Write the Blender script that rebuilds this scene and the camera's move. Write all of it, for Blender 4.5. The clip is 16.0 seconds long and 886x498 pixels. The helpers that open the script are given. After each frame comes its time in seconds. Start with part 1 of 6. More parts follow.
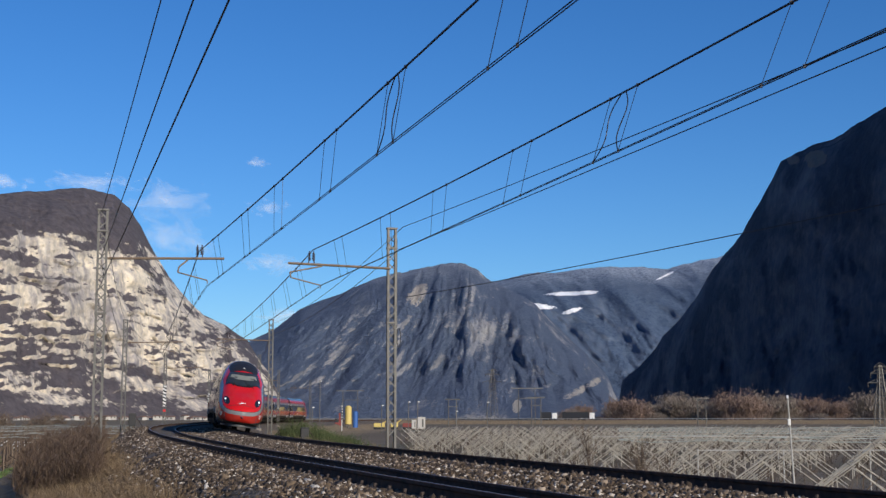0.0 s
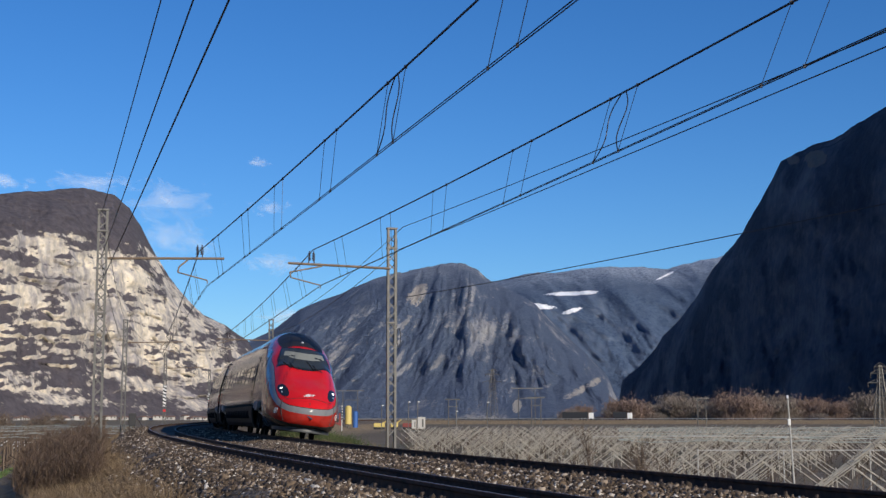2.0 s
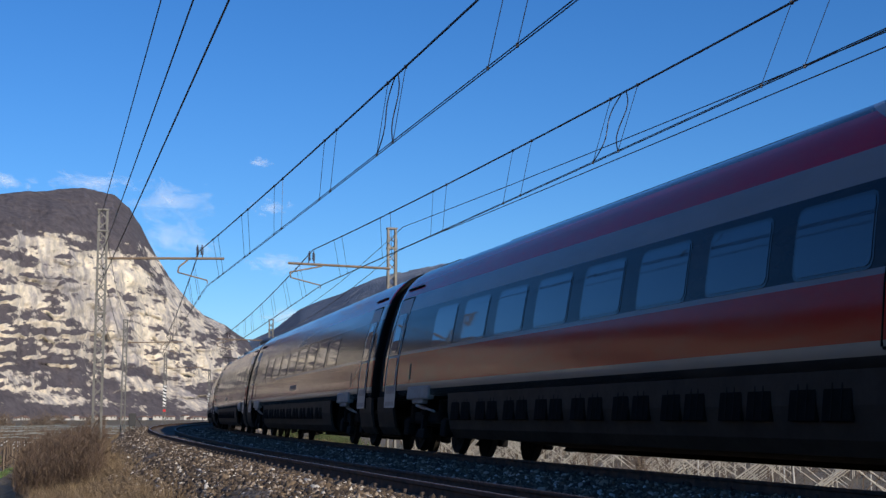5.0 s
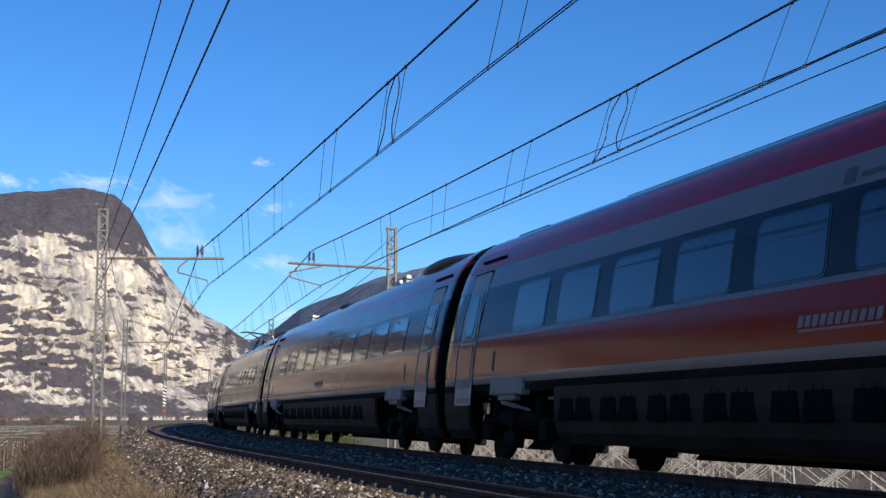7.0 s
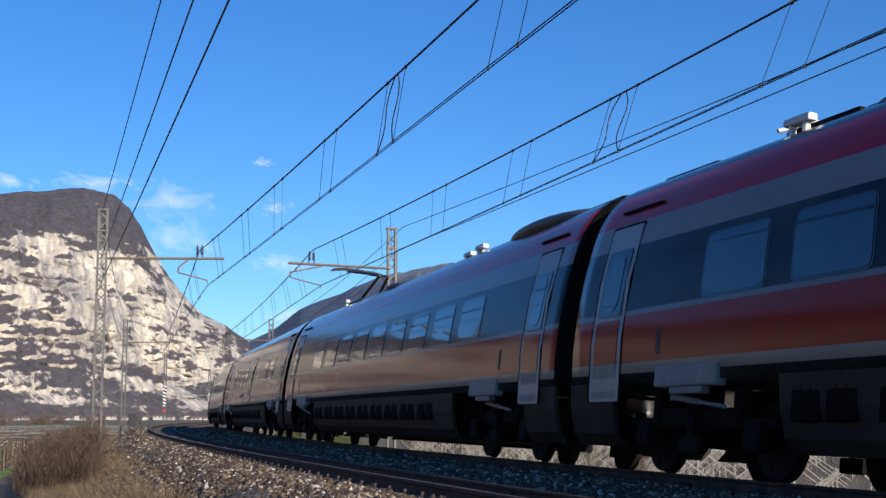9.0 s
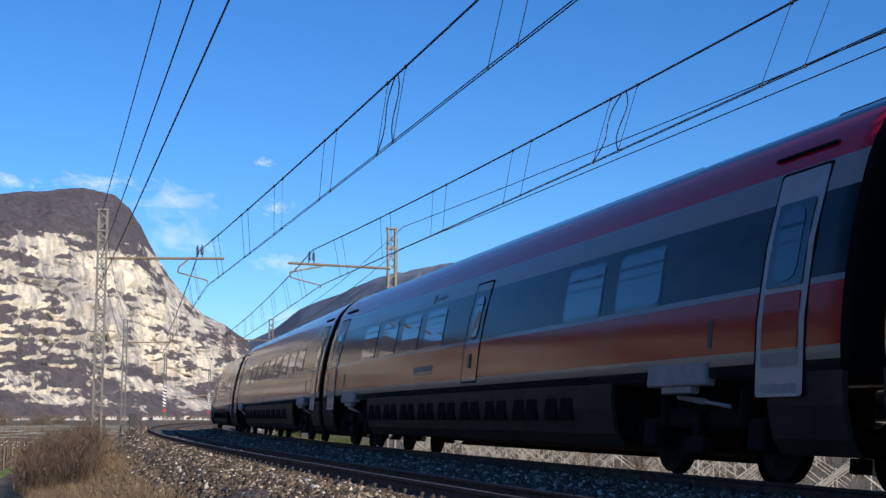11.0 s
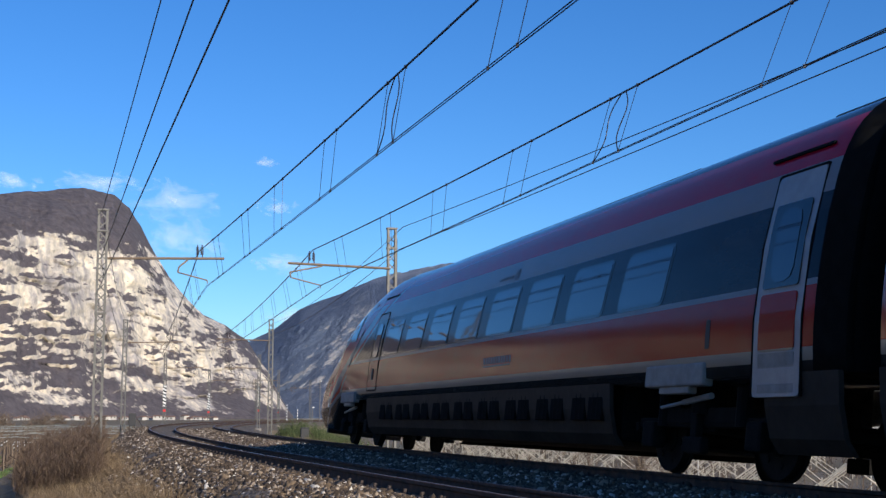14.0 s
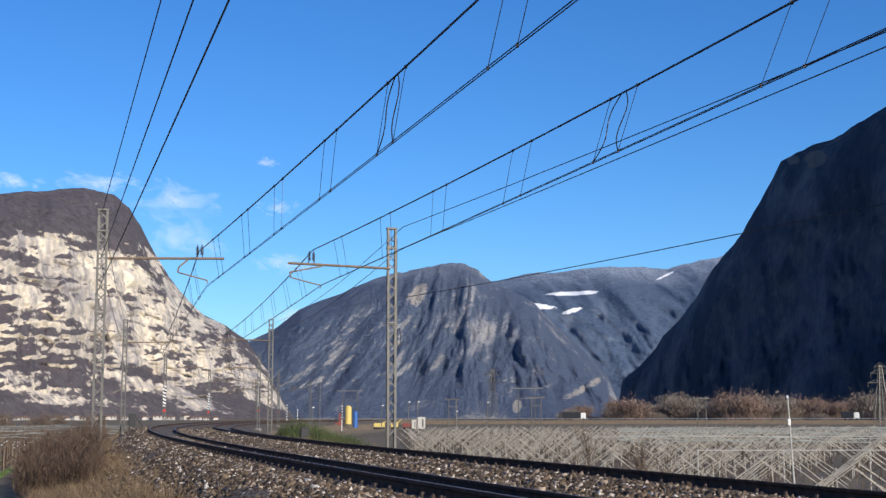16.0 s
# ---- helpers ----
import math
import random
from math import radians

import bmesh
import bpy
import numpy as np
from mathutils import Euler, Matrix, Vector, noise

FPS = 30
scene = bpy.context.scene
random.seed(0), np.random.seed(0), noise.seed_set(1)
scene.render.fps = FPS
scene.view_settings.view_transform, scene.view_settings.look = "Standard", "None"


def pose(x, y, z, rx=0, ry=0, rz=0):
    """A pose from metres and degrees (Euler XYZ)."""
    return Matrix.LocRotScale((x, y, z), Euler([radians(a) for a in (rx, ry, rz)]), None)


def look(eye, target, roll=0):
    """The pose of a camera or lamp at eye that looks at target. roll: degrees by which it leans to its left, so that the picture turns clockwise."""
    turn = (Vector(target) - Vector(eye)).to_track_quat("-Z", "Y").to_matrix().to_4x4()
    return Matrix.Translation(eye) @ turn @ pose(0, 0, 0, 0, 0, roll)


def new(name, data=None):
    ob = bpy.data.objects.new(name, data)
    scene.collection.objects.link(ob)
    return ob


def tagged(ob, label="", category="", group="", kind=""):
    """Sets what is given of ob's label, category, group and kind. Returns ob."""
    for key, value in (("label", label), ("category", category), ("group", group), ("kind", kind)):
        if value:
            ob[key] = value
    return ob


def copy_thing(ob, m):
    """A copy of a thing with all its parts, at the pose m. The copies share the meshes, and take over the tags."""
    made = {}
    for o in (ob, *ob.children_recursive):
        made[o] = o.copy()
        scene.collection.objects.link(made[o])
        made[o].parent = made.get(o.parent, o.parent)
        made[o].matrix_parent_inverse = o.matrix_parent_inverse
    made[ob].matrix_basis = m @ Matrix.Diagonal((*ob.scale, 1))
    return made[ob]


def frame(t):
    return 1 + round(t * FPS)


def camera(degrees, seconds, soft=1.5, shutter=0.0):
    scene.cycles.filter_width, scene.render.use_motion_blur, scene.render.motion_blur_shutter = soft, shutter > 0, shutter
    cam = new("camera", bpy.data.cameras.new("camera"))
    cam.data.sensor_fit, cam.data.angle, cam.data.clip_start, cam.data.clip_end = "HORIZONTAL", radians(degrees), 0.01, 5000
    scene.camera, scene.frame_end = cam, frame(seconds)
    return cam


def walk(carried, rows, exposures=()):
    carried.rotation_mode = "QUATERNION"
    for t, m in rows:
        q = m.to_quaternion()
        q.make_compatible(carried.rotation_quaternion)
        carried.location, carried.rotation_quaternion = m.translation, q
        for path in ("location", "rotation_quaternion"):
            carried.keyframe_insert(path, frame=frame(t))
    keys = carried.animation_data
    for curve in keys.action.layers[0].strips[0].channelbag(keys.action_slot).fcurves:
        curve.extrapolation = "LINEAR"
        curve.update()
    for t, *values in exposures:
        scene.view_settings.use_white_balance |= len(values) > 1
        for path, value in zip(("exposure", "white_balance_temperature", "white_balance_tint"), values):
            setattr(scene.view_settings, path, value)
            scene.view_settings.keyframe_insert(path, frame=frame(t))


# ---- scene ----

# ---------------------------------------------------------------- camera
cam = camera(37.1, 16.0, soft=1.4)
EYE = (0.0, 0.0, 0.8735)
CAM = pose(*EYE, 97.243, 0, 0) @ pose(0, 0, 0, 0, 0, -0.065)
walk(cam, [(0.0, CAM), (16.0, CAM)], [(0.0, -0.08), (4.0, -0.08), (6.4, 0.3), (15.0, 0.3), (16.0, 0.26)])

# ---------------------------------------------------------------- light
SUN_EL, SUN_AZ = 23.0, 143.0          # azimuth clockwise from +y
world = bpy.data.worlds.new("world")
scene.world = world
world.use_nodes = True
wn = world.node_tree.nodes
sky = wn.new("ShaderNodeTexSky")
sky.sky_type = "NISHITA"
sky.sun_disc = False
sky.sun_elevation, sky.sun_rotation = radians(SUN_EL), radians(SUN_AZ)
sky.air_density, sky.dust_density, sky.ozone_density = 1.0, 0.15, 4.0
sky.altitude = 200
wn["Background"].inputs["Strength"].default_value = 0.095
hue = wn.new("ShaderNodeHueSaturation")
hue.inputs["Saturation"].default_value = 1.2
world.node_tree.links.new(sky.outputs[0], hue.inputs["Color"])
tint = wn.new("ShaderNodeMix")
tint.data_type, tint.blend_type = "RGBA", "MULTIPLY"
tint.inputs[0].default_value = 1.0
tint.inputs[7].default_value = (0.74, 0.985, 1.28, 1)
world.node_tree.links.new(hue.outputs[0], tint.inputs[6])
world.node_tree.links.new(tint.outputs[2], wn["Background"].inputs["Color"])
sun = new("sun", bpy.data.lights.new("sun", "SUN"))
sun.data.energy, sun.data.angle, sun.data.color = 4.9, radians(0.53), (1.0, 0.9, 0.76)
to_sun = Vector((math.sin(radians(SUN_AZ)) * math.cos(radians(SUN_EL)), math.cos(radians(SUN_AZ)) * math.cos(radians(SUN_EL)), math.sin(radians(SUN_EL))))
sun.matrix_world = look(to_sun * 50, (0, 0, 0))


# ---------------------------------------------------------------- materials
class Mat:
    """Small builder of a node material."""

    def __init__(self, name, color=(0.5, 0.5, 0.5), rough=0.6, metal=0.0, **extra):
        self.m = bpy.data.materials.new(name)
        self.m.use_nodes = True
        self.t = self.m.node_tree
        self.b = self.t.nodes["Principled BSDF"]
        self.b.inputs["Base Color"].default_value = (*color, 1)
        self.b.inputs["Roughness"].default_value = rough
        self.b.inputs["Metallic"].default_value = metal
        for k, v in extra.items():
            self.b.inputs[k].default_value = v
        self.coord = self.t.nodes.new("ShaderNodeTexCoord").outputs["Object"]

    def link(self, a, b):
        self.t.links.new(a, b)

    def node(self, kind, **props):
        n = self.t.nodes.new(kind)
        for k, v in props.items():
            n.inputs[k].default_value = v
        return n

    def scaled(self, sx, sy, sz, rz=0.0):
        n = self.t.nodes.new("ShaderNodeMapping")
        n.inputs["Scale"].default_value = (sx, sy, sz)
        n.inputs["Rotation"].default_value = (0, 0, rz)
        self.link(self.coord, n.inputs["Vector"])
        return n.outputs[0]

    def noise(self, scale, detail=4, rough=0.55, vec=None, distortion=0.0):
        n = self.node("ShaderNodeTexNoise", Scale=scale, Detail=detail, Roughness=rough, Distortion=distortion)
        self.link(vec or self.coord, n.inputs["Vector"])
        return n.outputs["Fac"]

    def cells(self, scale, out="Distance", vec=None, feature="F1"):
        n = self.node("ShaderNodeTexVoronoi", Scale=scale)
        n.feature = feature
        self.link(vec or self.coord, n.inputs["Vector"])
        return n.outputs[out]

    def ramp(self, fac, stops, mode="LINEAR"):
        n = self.t.nodes.new("ShaderNodeValToRGB")
        r = n.color_ramp
        r.interpolation = mode
        while len(r.elements) < len(stops):
            r.elements.new(0.5)
        for e, (p, c) in zip(r.elements, stops):
            e.position = p
            e.color = (*c, 1) if len(c) == 3 else c
        self.link(fac, n.inputs["Fac"])
        return n.outputs["Color"]

    def math(self, op, a, b=0.0, clamp=False):
        n = self.t.nodes.new("ShaderNodeMath")
        n.operation, n.use_clamp = op, clamp
        for i, v in enumerate((a, b)):
            if isinstance(v, (int, float)):
                n.inputs[i].default_value = v
            else:
                self.link(v, n.inputs[i])
        return n.outputs[0]

    def step(self, v, lo, hi):
        n = self.t.nodes.new("ShaderNodeMapRange")
        n.inputs["From Min"].default_value, n.inputs["From Max"].default_value = lo, hi
        self.link(v, n.inputs["Value"])
        return n.outputs[0]

    def mix(self, fac, a, b, blend="MIX"):
        n = self.t.nodes.new("ShaderNodeMix")
        n.data_type, n.blend_type = "RGBA", blend
        for i, v in ((0, fac), (6, a), (7, b)):
            if isinstance(v, (int, float)):
                n.inputs[i].default_value = v
            elif isinstance(v, tuple):
                n.inputs[i].default_value = (*v, 1)
            else:
                self.link(v, n.inputs[i])
        return n.outputs[2]

    def split(self, vec):
        n = self.t.nodes.new("ShaderNodeSeparateXYZ")
        self.link(vec, n.inputs[0])
        return n.outputs

    def random(self):
        return self.t.nodes.new("ShaderNodeObjectInfo").outputs["Random"]

    def island(self):
        return self.t.nodes.new("ShaderNodeNewGeometry").outputs["Random Per Island"]

    def normal(self):
        return self.split(self.t.nodes.new("ShaderNodeNewGeometry").outputs["Normal"])

    def set(self, key, v):
        if isinstance(v, (int, float)):
            self.b.inputs[key].default_value = v
        else:
            self.link(v, self.b.inputs[key])
        return self

    def bump(self, h, strength=0.4, distance=0.02):
        n = self.node("ShaderNodeBump", Strength=strength, Distance=distance)
        self.link(h, n.inputs["Height"])
        self.link(n.outputs[0], self.b.inputs["Normal"])
        return self


def worn(name, color, rough=0.6, metal=0.0, var=0.25, scale=6.0, bump=0.15, **extra):
    """A surface with grain and blotches at two scales."""
    k = Mat(name, color, rough, metal, **extra)
    big, fine = k.noise(scale, 4), k.noise(scale * 9, 3)
    dark = tuple(c * (1 - var) for c in color)
    light = tuple(min(1.0, c * (1 + var)) for c in color)
    c = k.ramp(big, [(0.3, dark), (0.7, light)])
    k.set("Base Color", k.mix(k.math("MULTIPLY", fine, 0.35), c, tuple(v * 0.6 for v in color)))
    k.set("Roughness", k.math("ADD", k.math("MULTIPLY", fine, 0.2), rough - 0.1))
    k.bump(fine, bump, 0.01)
    return k.m


# terrain materials
k = Mat("ballast", rough=0.9)
col = k.ramp(k.cells(16, "Color"), [(0.0, (0.04, 0.032, 0.025)), (0.5, (0.13, 0.098, 0.07)), (1.0, (0.3, 0.25, 0.2))])
k.set("Base Color", k.mix(k.noise(0.5, 3), col, (0.055, 0.042, 0.03)))
k.bump(k.cells(16), 0.9, 0.05)
BALLAST = k.m
k = Mat("ballast_stone", rough=0.85)
col = k.ramp(k.island(), [(0.0, (0.018, 0.012, 0.008)), (0.45, (0.07, 0.047, 0.029)), (0.76, (0.165, 0.118, 0.077)), (0.92, (0.4, 0.32, 0.24)), (1.0, (0.75, 0.7, 0.62))])
k.set("Base Color", k.mix(k.math("MULTIPLY", k.noise(0.35, 3), 0.4), col, (0.1, 0.068, 0.04)))
k.bump(k.noise(60, 3), 0.4, 0.01)
STONE = k.m
k = Mat("valley_ground", rough=0.95)
big, mid = k.noise(0.012, 3), k.noise(0.25, 5)
c1 = k.ramp(big, [(0.38, (0.1, 0.077, 0.05)), (0.5, (0.14, 0.11, 0.075)), (0.6, (0.085, 0.085, 0.045)), (0.68, (0.17, 0.145, 0.11))])
k.set("Base Color", k.mix(k.math("MULTIPLY", mid, 0.7), c1, (0.1, 0.075, 0.045)))
k.bump(k.noise(3.0, 5), 0.8, 0.15)
GROUND = k.m
k = Mat("dry_verge", rough=0.95)
c1 = k.ramp(k.noise(1.3, 5), [(0.3, (0.1, 0.07, 0.045)), (0.55, (0.23, 0.17, 0.1)), (0.75, (0.32, 0.25, 0.15))])
k.set("Base Color", k.mix(k.math("MULTIPLY", k.noise(20, 3), 0.5), c1, (0.1, 0.075, 0.045)))
k.bump(k.noise(14, 4), 0.8, 0.06)
VERGE = k.m


def rock_material(name, rock_a, rock_b, brush_a, brush_b, low, high, size, frost=None, shear=None, crown=None, pale_or_sunlit=(), pale_or_sunlit_colour=(0.5, 0.45, 0.38), flat=1.0, relief=0.8, grain=1.0, ragged=0.35, edge=(0.38, 0.58), blot=0.6):
    """Layered cliff rock with brush on the ledges. crown: heights over which brush takes over; patches by bearing and
    rise are bare, snowy or painted as sunlit.
    """
    k = Mat(name, rough=0.95)
    nz = k.normal()[2]
    pos = k.split(k.coord)
    bands = k.noise(1.0, 7, 0.62, k.scaled(1.9 / size, 1.9 / size, 10.0 * flat / size), 0.5)
    blotch = k.noise(2.0 / size, 7, 0.6)
    fine = k.noise(26 * grain / size, 7, 0.68)
    streak = k.noise(1.0, 6, 0.62, k.scaled(22 / size, 22 / size, 5 / size))
    if shear:
        # strata and gullies that lean with the slope, more so towards one side
        lean = k.math("ADD", shear[0], k.math("MULTIPLY", pos[0], shear[1]))
        v = k.t.nodes.new("ShaderNodeCombineXYZ")
        k.link(k.math("MULTIPLY", k.math("ADD", pos[0], k.math("MULTIPLY", pos[2], lean)), 1 / size), v.inputs[0])
        k.link(k.math("MULTIPLY", pos[1], 0.4 / size), v.inputs[1])
        k.link(k.math("MULTIPLY", pos[2], 0.28 / size), v.inputs[2])
        streak = k.noise(7.0, 7, 0.66, v.outputs[0], 0.4)
        bands = k.math("ADD", k.math("MULTIPLY", k.noise(3.2, 7, 0.62, v.outputs[0], 0.6), 0.85), k.math("MULTIPLY", bands, 0.15))
    rock = k.ramp(k.math("ADD", k.math("MULTIPLY", blotch, 0.45), k.math("MULTIPLY", streak, 0.55)), [(edge[0], rock_a), (edge[1], rock_b)])
    rock = k.mix(k.step(fine, 0.36, 0.58), k.mix(0.45, rock, (0.16, 0.155, 0.16)), rock)
    rock = k.mix(k.math("MULTIPLY", k.step(bands, 0.5, 0.62), 0.45), rock, (0.22, 0.21, 0.215))
    brush = k.ramp(fine, [(0.35, brush_a), (0.65, brush_b)])
    w = k.math("ADD", k.math("MULTIPLY", bands, 1.35), k.math("MULTIPLY", nz, 0.35))
    w = k.math("ADD", w, k.math("MULTIPLY", k.math("SUBTRACT", blotch, 0.5), blot))
    w = k.math("ADD", w, k.math("MULTIPLY", k.math("SUBTRACT", fine, 0.5), ragged))
    if crown:
        w = k.math("ADD", w, k.math("MULTIPLY", k.step(pos[0], -380, -640), 0.07))
        w = k.math("ADD", w, k.math("MULTIPLY", k.step(pos[2], crown[0], crown[1]), 0.28))
        w = k.math("ADD", w, k.math("MULTIPLY", k.step(pos[2], crown[2], 0.0), 0.3))
    c = k.mix(k.step(w, low, high), rock, brush)
    if frost:
        z0, z1, colour = frost
        fz = k.math("ADD", pos[2], k.math("MULTIPLY", blotch, (z1 - z0) * 1.5))
        c = k.mix(k.math("MULTIPLY", k.step(fz, z0 + (z1 - z0) * 0.75, z1 + (z1 - z0) * 0.75), k.step(fine, 0.3, 0.65)), c, colour)
    if pale_or_sunlit:
        bearing = k.math("DIVIDE", k.math("ARCTAN2", pos[0], pos[1]), math.pi / 180)
        dist = k.math("SQRT", k.math("ADD", k.math("MULTIPLY", pos[0], pos[0]), k.math("MULTIPLY", pos[1], pos[1])))
        rise = k.math("DIVIDE", k.math("ARCTAN2", pos[2], dist), math.pi / 180)
        for b0, e0, wb, we, lean in pale_or_sunlit:
            u = k.math("DIVIDE", k.math("SUBTRACT", bearing, b0), wb)
            v = k.math("DIVIDE", k.math("SUBTRACT", k.math("SUBTRACT", rise, e0), k.math("MULTIPLY", k.math("SUBTRACT", bearing, b0), lean)), we)
            r = k.math("ADD", k.math("MULTIPLY", u, u), k.math("MULTIPLY", v, v))
            r = k.math("ADD", r, k.math("MULTIPLY", k.math("SUBTRACT", bands, 0.5), 5.0))
            r = k.math("ADD", r, k.math("MULTIPLY", k.math("SUBTRACT", fine, 0.5), 3.5))
            c = k.mix(k.step(r, 1.05, 0.8), c, pale_or_sunlit_colour)
    k.set("Base Color", c)
    k.bump(fine, relief, size * 0.05)
    return k.m


CLIFF = rock_material("limestone_cliff", (0.36, 0.33, 0.33), (0.92, 0.81, 0.64), (0.055, 0.048, 0.058), (0.118, 0.102, 0.114), 0.865, 0.95, 300, None, None, (265, 315, 16), flat=0.8, relief=0.75, ragged=0.6, edge=(0.4, 0.55), blot=0.95)
# Blue-grey haze of distance is painted into the rock and brush colours.
HAZED_FAR_ROCK = rock_material("hazed_far_mountain", (0.2, 0.23, 0.3), (0.55, 0.53, 0.52), (0.05, 0.08, 0.15), (0.11, 0.145, 0.22), 0.72, 0.86, 300, (350, 470, (0.36, 0.4, 0.47)), (-0.6, 0.0022), None, ((5.9, 1.15, 0.85, 0.22, 0.5), (3.2, 0.45, 0.2, 0.3, 0.3), (-1.1, 5.2, 0.5, 0.45, 0.3)), (0.4, 0.37, 0.34), 0.45, 1.0, 1.7, 0.7, (0.42, 0.6))
# Upland woods and rock carry aerial haze as blue base colour; the snow is real.
HAZED_BACK_ROCK = rock_material("hazed_snowy_upland", (0.1, 0.145, 0.23), (0.2, 0.25, 0.34), (0.034, 0.064, 0.125), (0.08, 0.118, 0.19), 0.6, 0.85, 420, (400, 520, (0.42, 0.48, 0.57)), (0.8, 0.0), None, ((3.9, 4.76, 0.85, 0.12, -0.06), (5.5, 5.3, 1.0, 0.09, 0.03), (5.6, 4.55, 0.4, 0.1, 0.25), (9.6, 6.0, 0.35, 0.05, 0.45)), (0.85, 0.87, 0.9), 0.45, 0.6, 1.7)
# Its two brown patches near the ridge paint sunlight catching the rock.
# The blue dark of shade is mixed into these wood and rock colours.
SHADE_PAINTED_ROCK = rock_material("wooded_mountain_shade_tone", (0.05, 0.064, 0.1), (0.13, 0.14, 0.17), (0.012, 0.019, 0.038), (0.032, 0.042, 0.068), 0.6, 0.85, 260, None, (-0.9, 0.0), None, ((16.0, 10.75, 0.4, 0.3, 0.0), (15.1, 10.75, 0.25, 0.22, 0.0)), (0.17, 0.13, 0.11), relief=0.6)

# railway materials
k = Mat("rail_steel", (0.075, 0.05, 0.04), 0.85, 0.0, **{"Specular IOR Level": 0.2})
k.set("Base Color", k.ramp(k.noise(7, 5), [(0.3, (0.04, 0.03, 0.027)), (0.7, (0.11, 0.065, 0.045))]))
k.bump(k.noise(40, 3), 0.2, 0.005)
RAIL = k.m
RAIL_HEAD = Mat("polished_rail_head", (0.22, 0.2, 0.19), 0.45, 0.8).m
CONCRETE = worn("sleeper_concrete", (0.25, 0.22, 0.19), 0.9, var=0.2)
CLIP = worn("rusty_clip", (0.06, 0.045, 0.04), 0.8, 0.3)
GALV = worn("galvanised_steel", (0.135, 0.13, 0.12), 0.55, 0.5, 0.2, 3.0)
RUST_TUBE = worn("brown_painted_tube", (0.2, 0.145, 0.1), 0.6, 0.2, 0.2, 3.0)
WIRE = Mat("dark_wire", (0.035, 0.035, 0.04), 0.5, 0.6).m
INSUL = Mat("dark_porcelain", (0.06, 0.04, 0.035), 0.2).m
BLACK = Mat("black_paint", (0.02, 0.02, 0.022), 0.6).m
WHITE = worn("white_paint", (0.72, 0.72, 0.7), 0.6, var=0.1)
SIGNRED = Mat("sign_red", (0.5, 0.03, 0.03), 0.5).m


# ---------------------------------------------------------------- mesh helpers
def raw(name, verts, faces, material=None, smooth=False):
    me = bpy.data.meshes.new(name)
    me.from_pydata([tuple(v) for v in verts], [], faces)
    me.update()
    for m in (material if isinstance(material, (list, tuple)) else [material]):
        if m:
            me.materials.append(m)
    if smooth:
        me.polygons.foreach_set("use_smooth", [True] * len(me.polygons))
    return me


def part(name, bm, material, parent, label="", smooth=False):
    """Link a bmesh or a mesh as one object under a thing."""
    if isinstance(bm, bmesh.types.BMesh):
        me = bpy.data.meshes.new(name)
        bm.normal_update()
        bm.to_mesh(me)
        bm.free()
        for m in (material if isinstance(material, (list, tuple)) else [material]):
            me.materials.append(m)
        if smooth:
            me.polygons.foreach_set("use_smooth", [True] * len(me.polygons))
    else:
        me = bm
    ob = new(name, me)
    ob.parent = parent
    if label:
        tagged(ob, label)
    return ob


def box(bm, c, size, m=None, bevel=0.0):
    g = bmesh.ops.create_cube(bm, size=1.0, matrix=(m or Matrix()) @ Matrix.Translation(c) @ Matrix.Diagonal((*size, 1)))
    if bevel:
        edges = list({e for v in g["verts"] for e in v.link_edges})
        bmesh.ops.bevel(bm, geom=edges, offset=bevel, segments=2, profile=0.6, affect="EDGES")
    return bm


def rod(bm, a, b, r, n=6, r2=None):
    a, b = Vector(a), Vector(b)
    d = b - a
    if d.length < 1e-6:
        return bm
    m = Matrix.Translation((a + b) / 2) @ d.to_track_quat("Z", "Y").to_matrix().to_4x4()
    bmesh.ops.create_cone(bm, cap_ends=True, segments=n, radius1=r, radius2=r if r2 is None else r2, depth=d.length, matrix=m)
    return bm


def empty(name, m=None):
    ob = new(name)
    ob.empty_display_size = 0.3
    if m is not None:
        ob.matrix_world = m
    return ob


def grid(name, rows, material, smooth=True, closed=False):
    """A mesh from equal rows of points."""
    n, verts, faces = len(rows[0]), [p for r in rows for p in r], []
    for i in range(len(rows) - 1):
        for j in range(n if closed else n - 1):
            a, b = i * n + j, i * n + (j + 1) % n
            faces.append((a, b, b + n, a + n))
    return raw(name, verts, faces, material, smooth)


# ---------------------------------------------------------------- the curve of the railway
PHI0, CURV = 0.27966, 0.00136
CANT, GAUGE, D2, DZ2 = 0.0979, 1.435, 4.281, -0.318
X0, Y0 = 0.0866, 29.7695


def centre(s):
    """Centre line of the far track at s metres along the travel, with its heading."""
    p = PHI0 + CURV * s
    return (X0 - (math.cos(p) - math.cos(PHI0)) / CURV, Y0 - (math.sin(p) - math.sin(PHI0)) / CURV, p)


def along(s, lat, z):
    """World point: lat metres towards the outer side of the bend, at a true height z."""
    x, y, p = centre(s)
    return Vector((x - math.cos(p) * lat, y - math.sin(p) * lat, z))


def on_track(s, lat, z, near=False):
    """World point in the canted plane of a track (lat from that track's centre, z from its rail heads)."""
    if near:
        lat, z = lat + D2, z + DZ2
    l = lat + GAUGE / 2
    return along(s, -GAUGE / 2 + l * math.cos(CANT) - z * math.sin(CANT), l * math.sin(CANT) + z * math.cos(CANT))


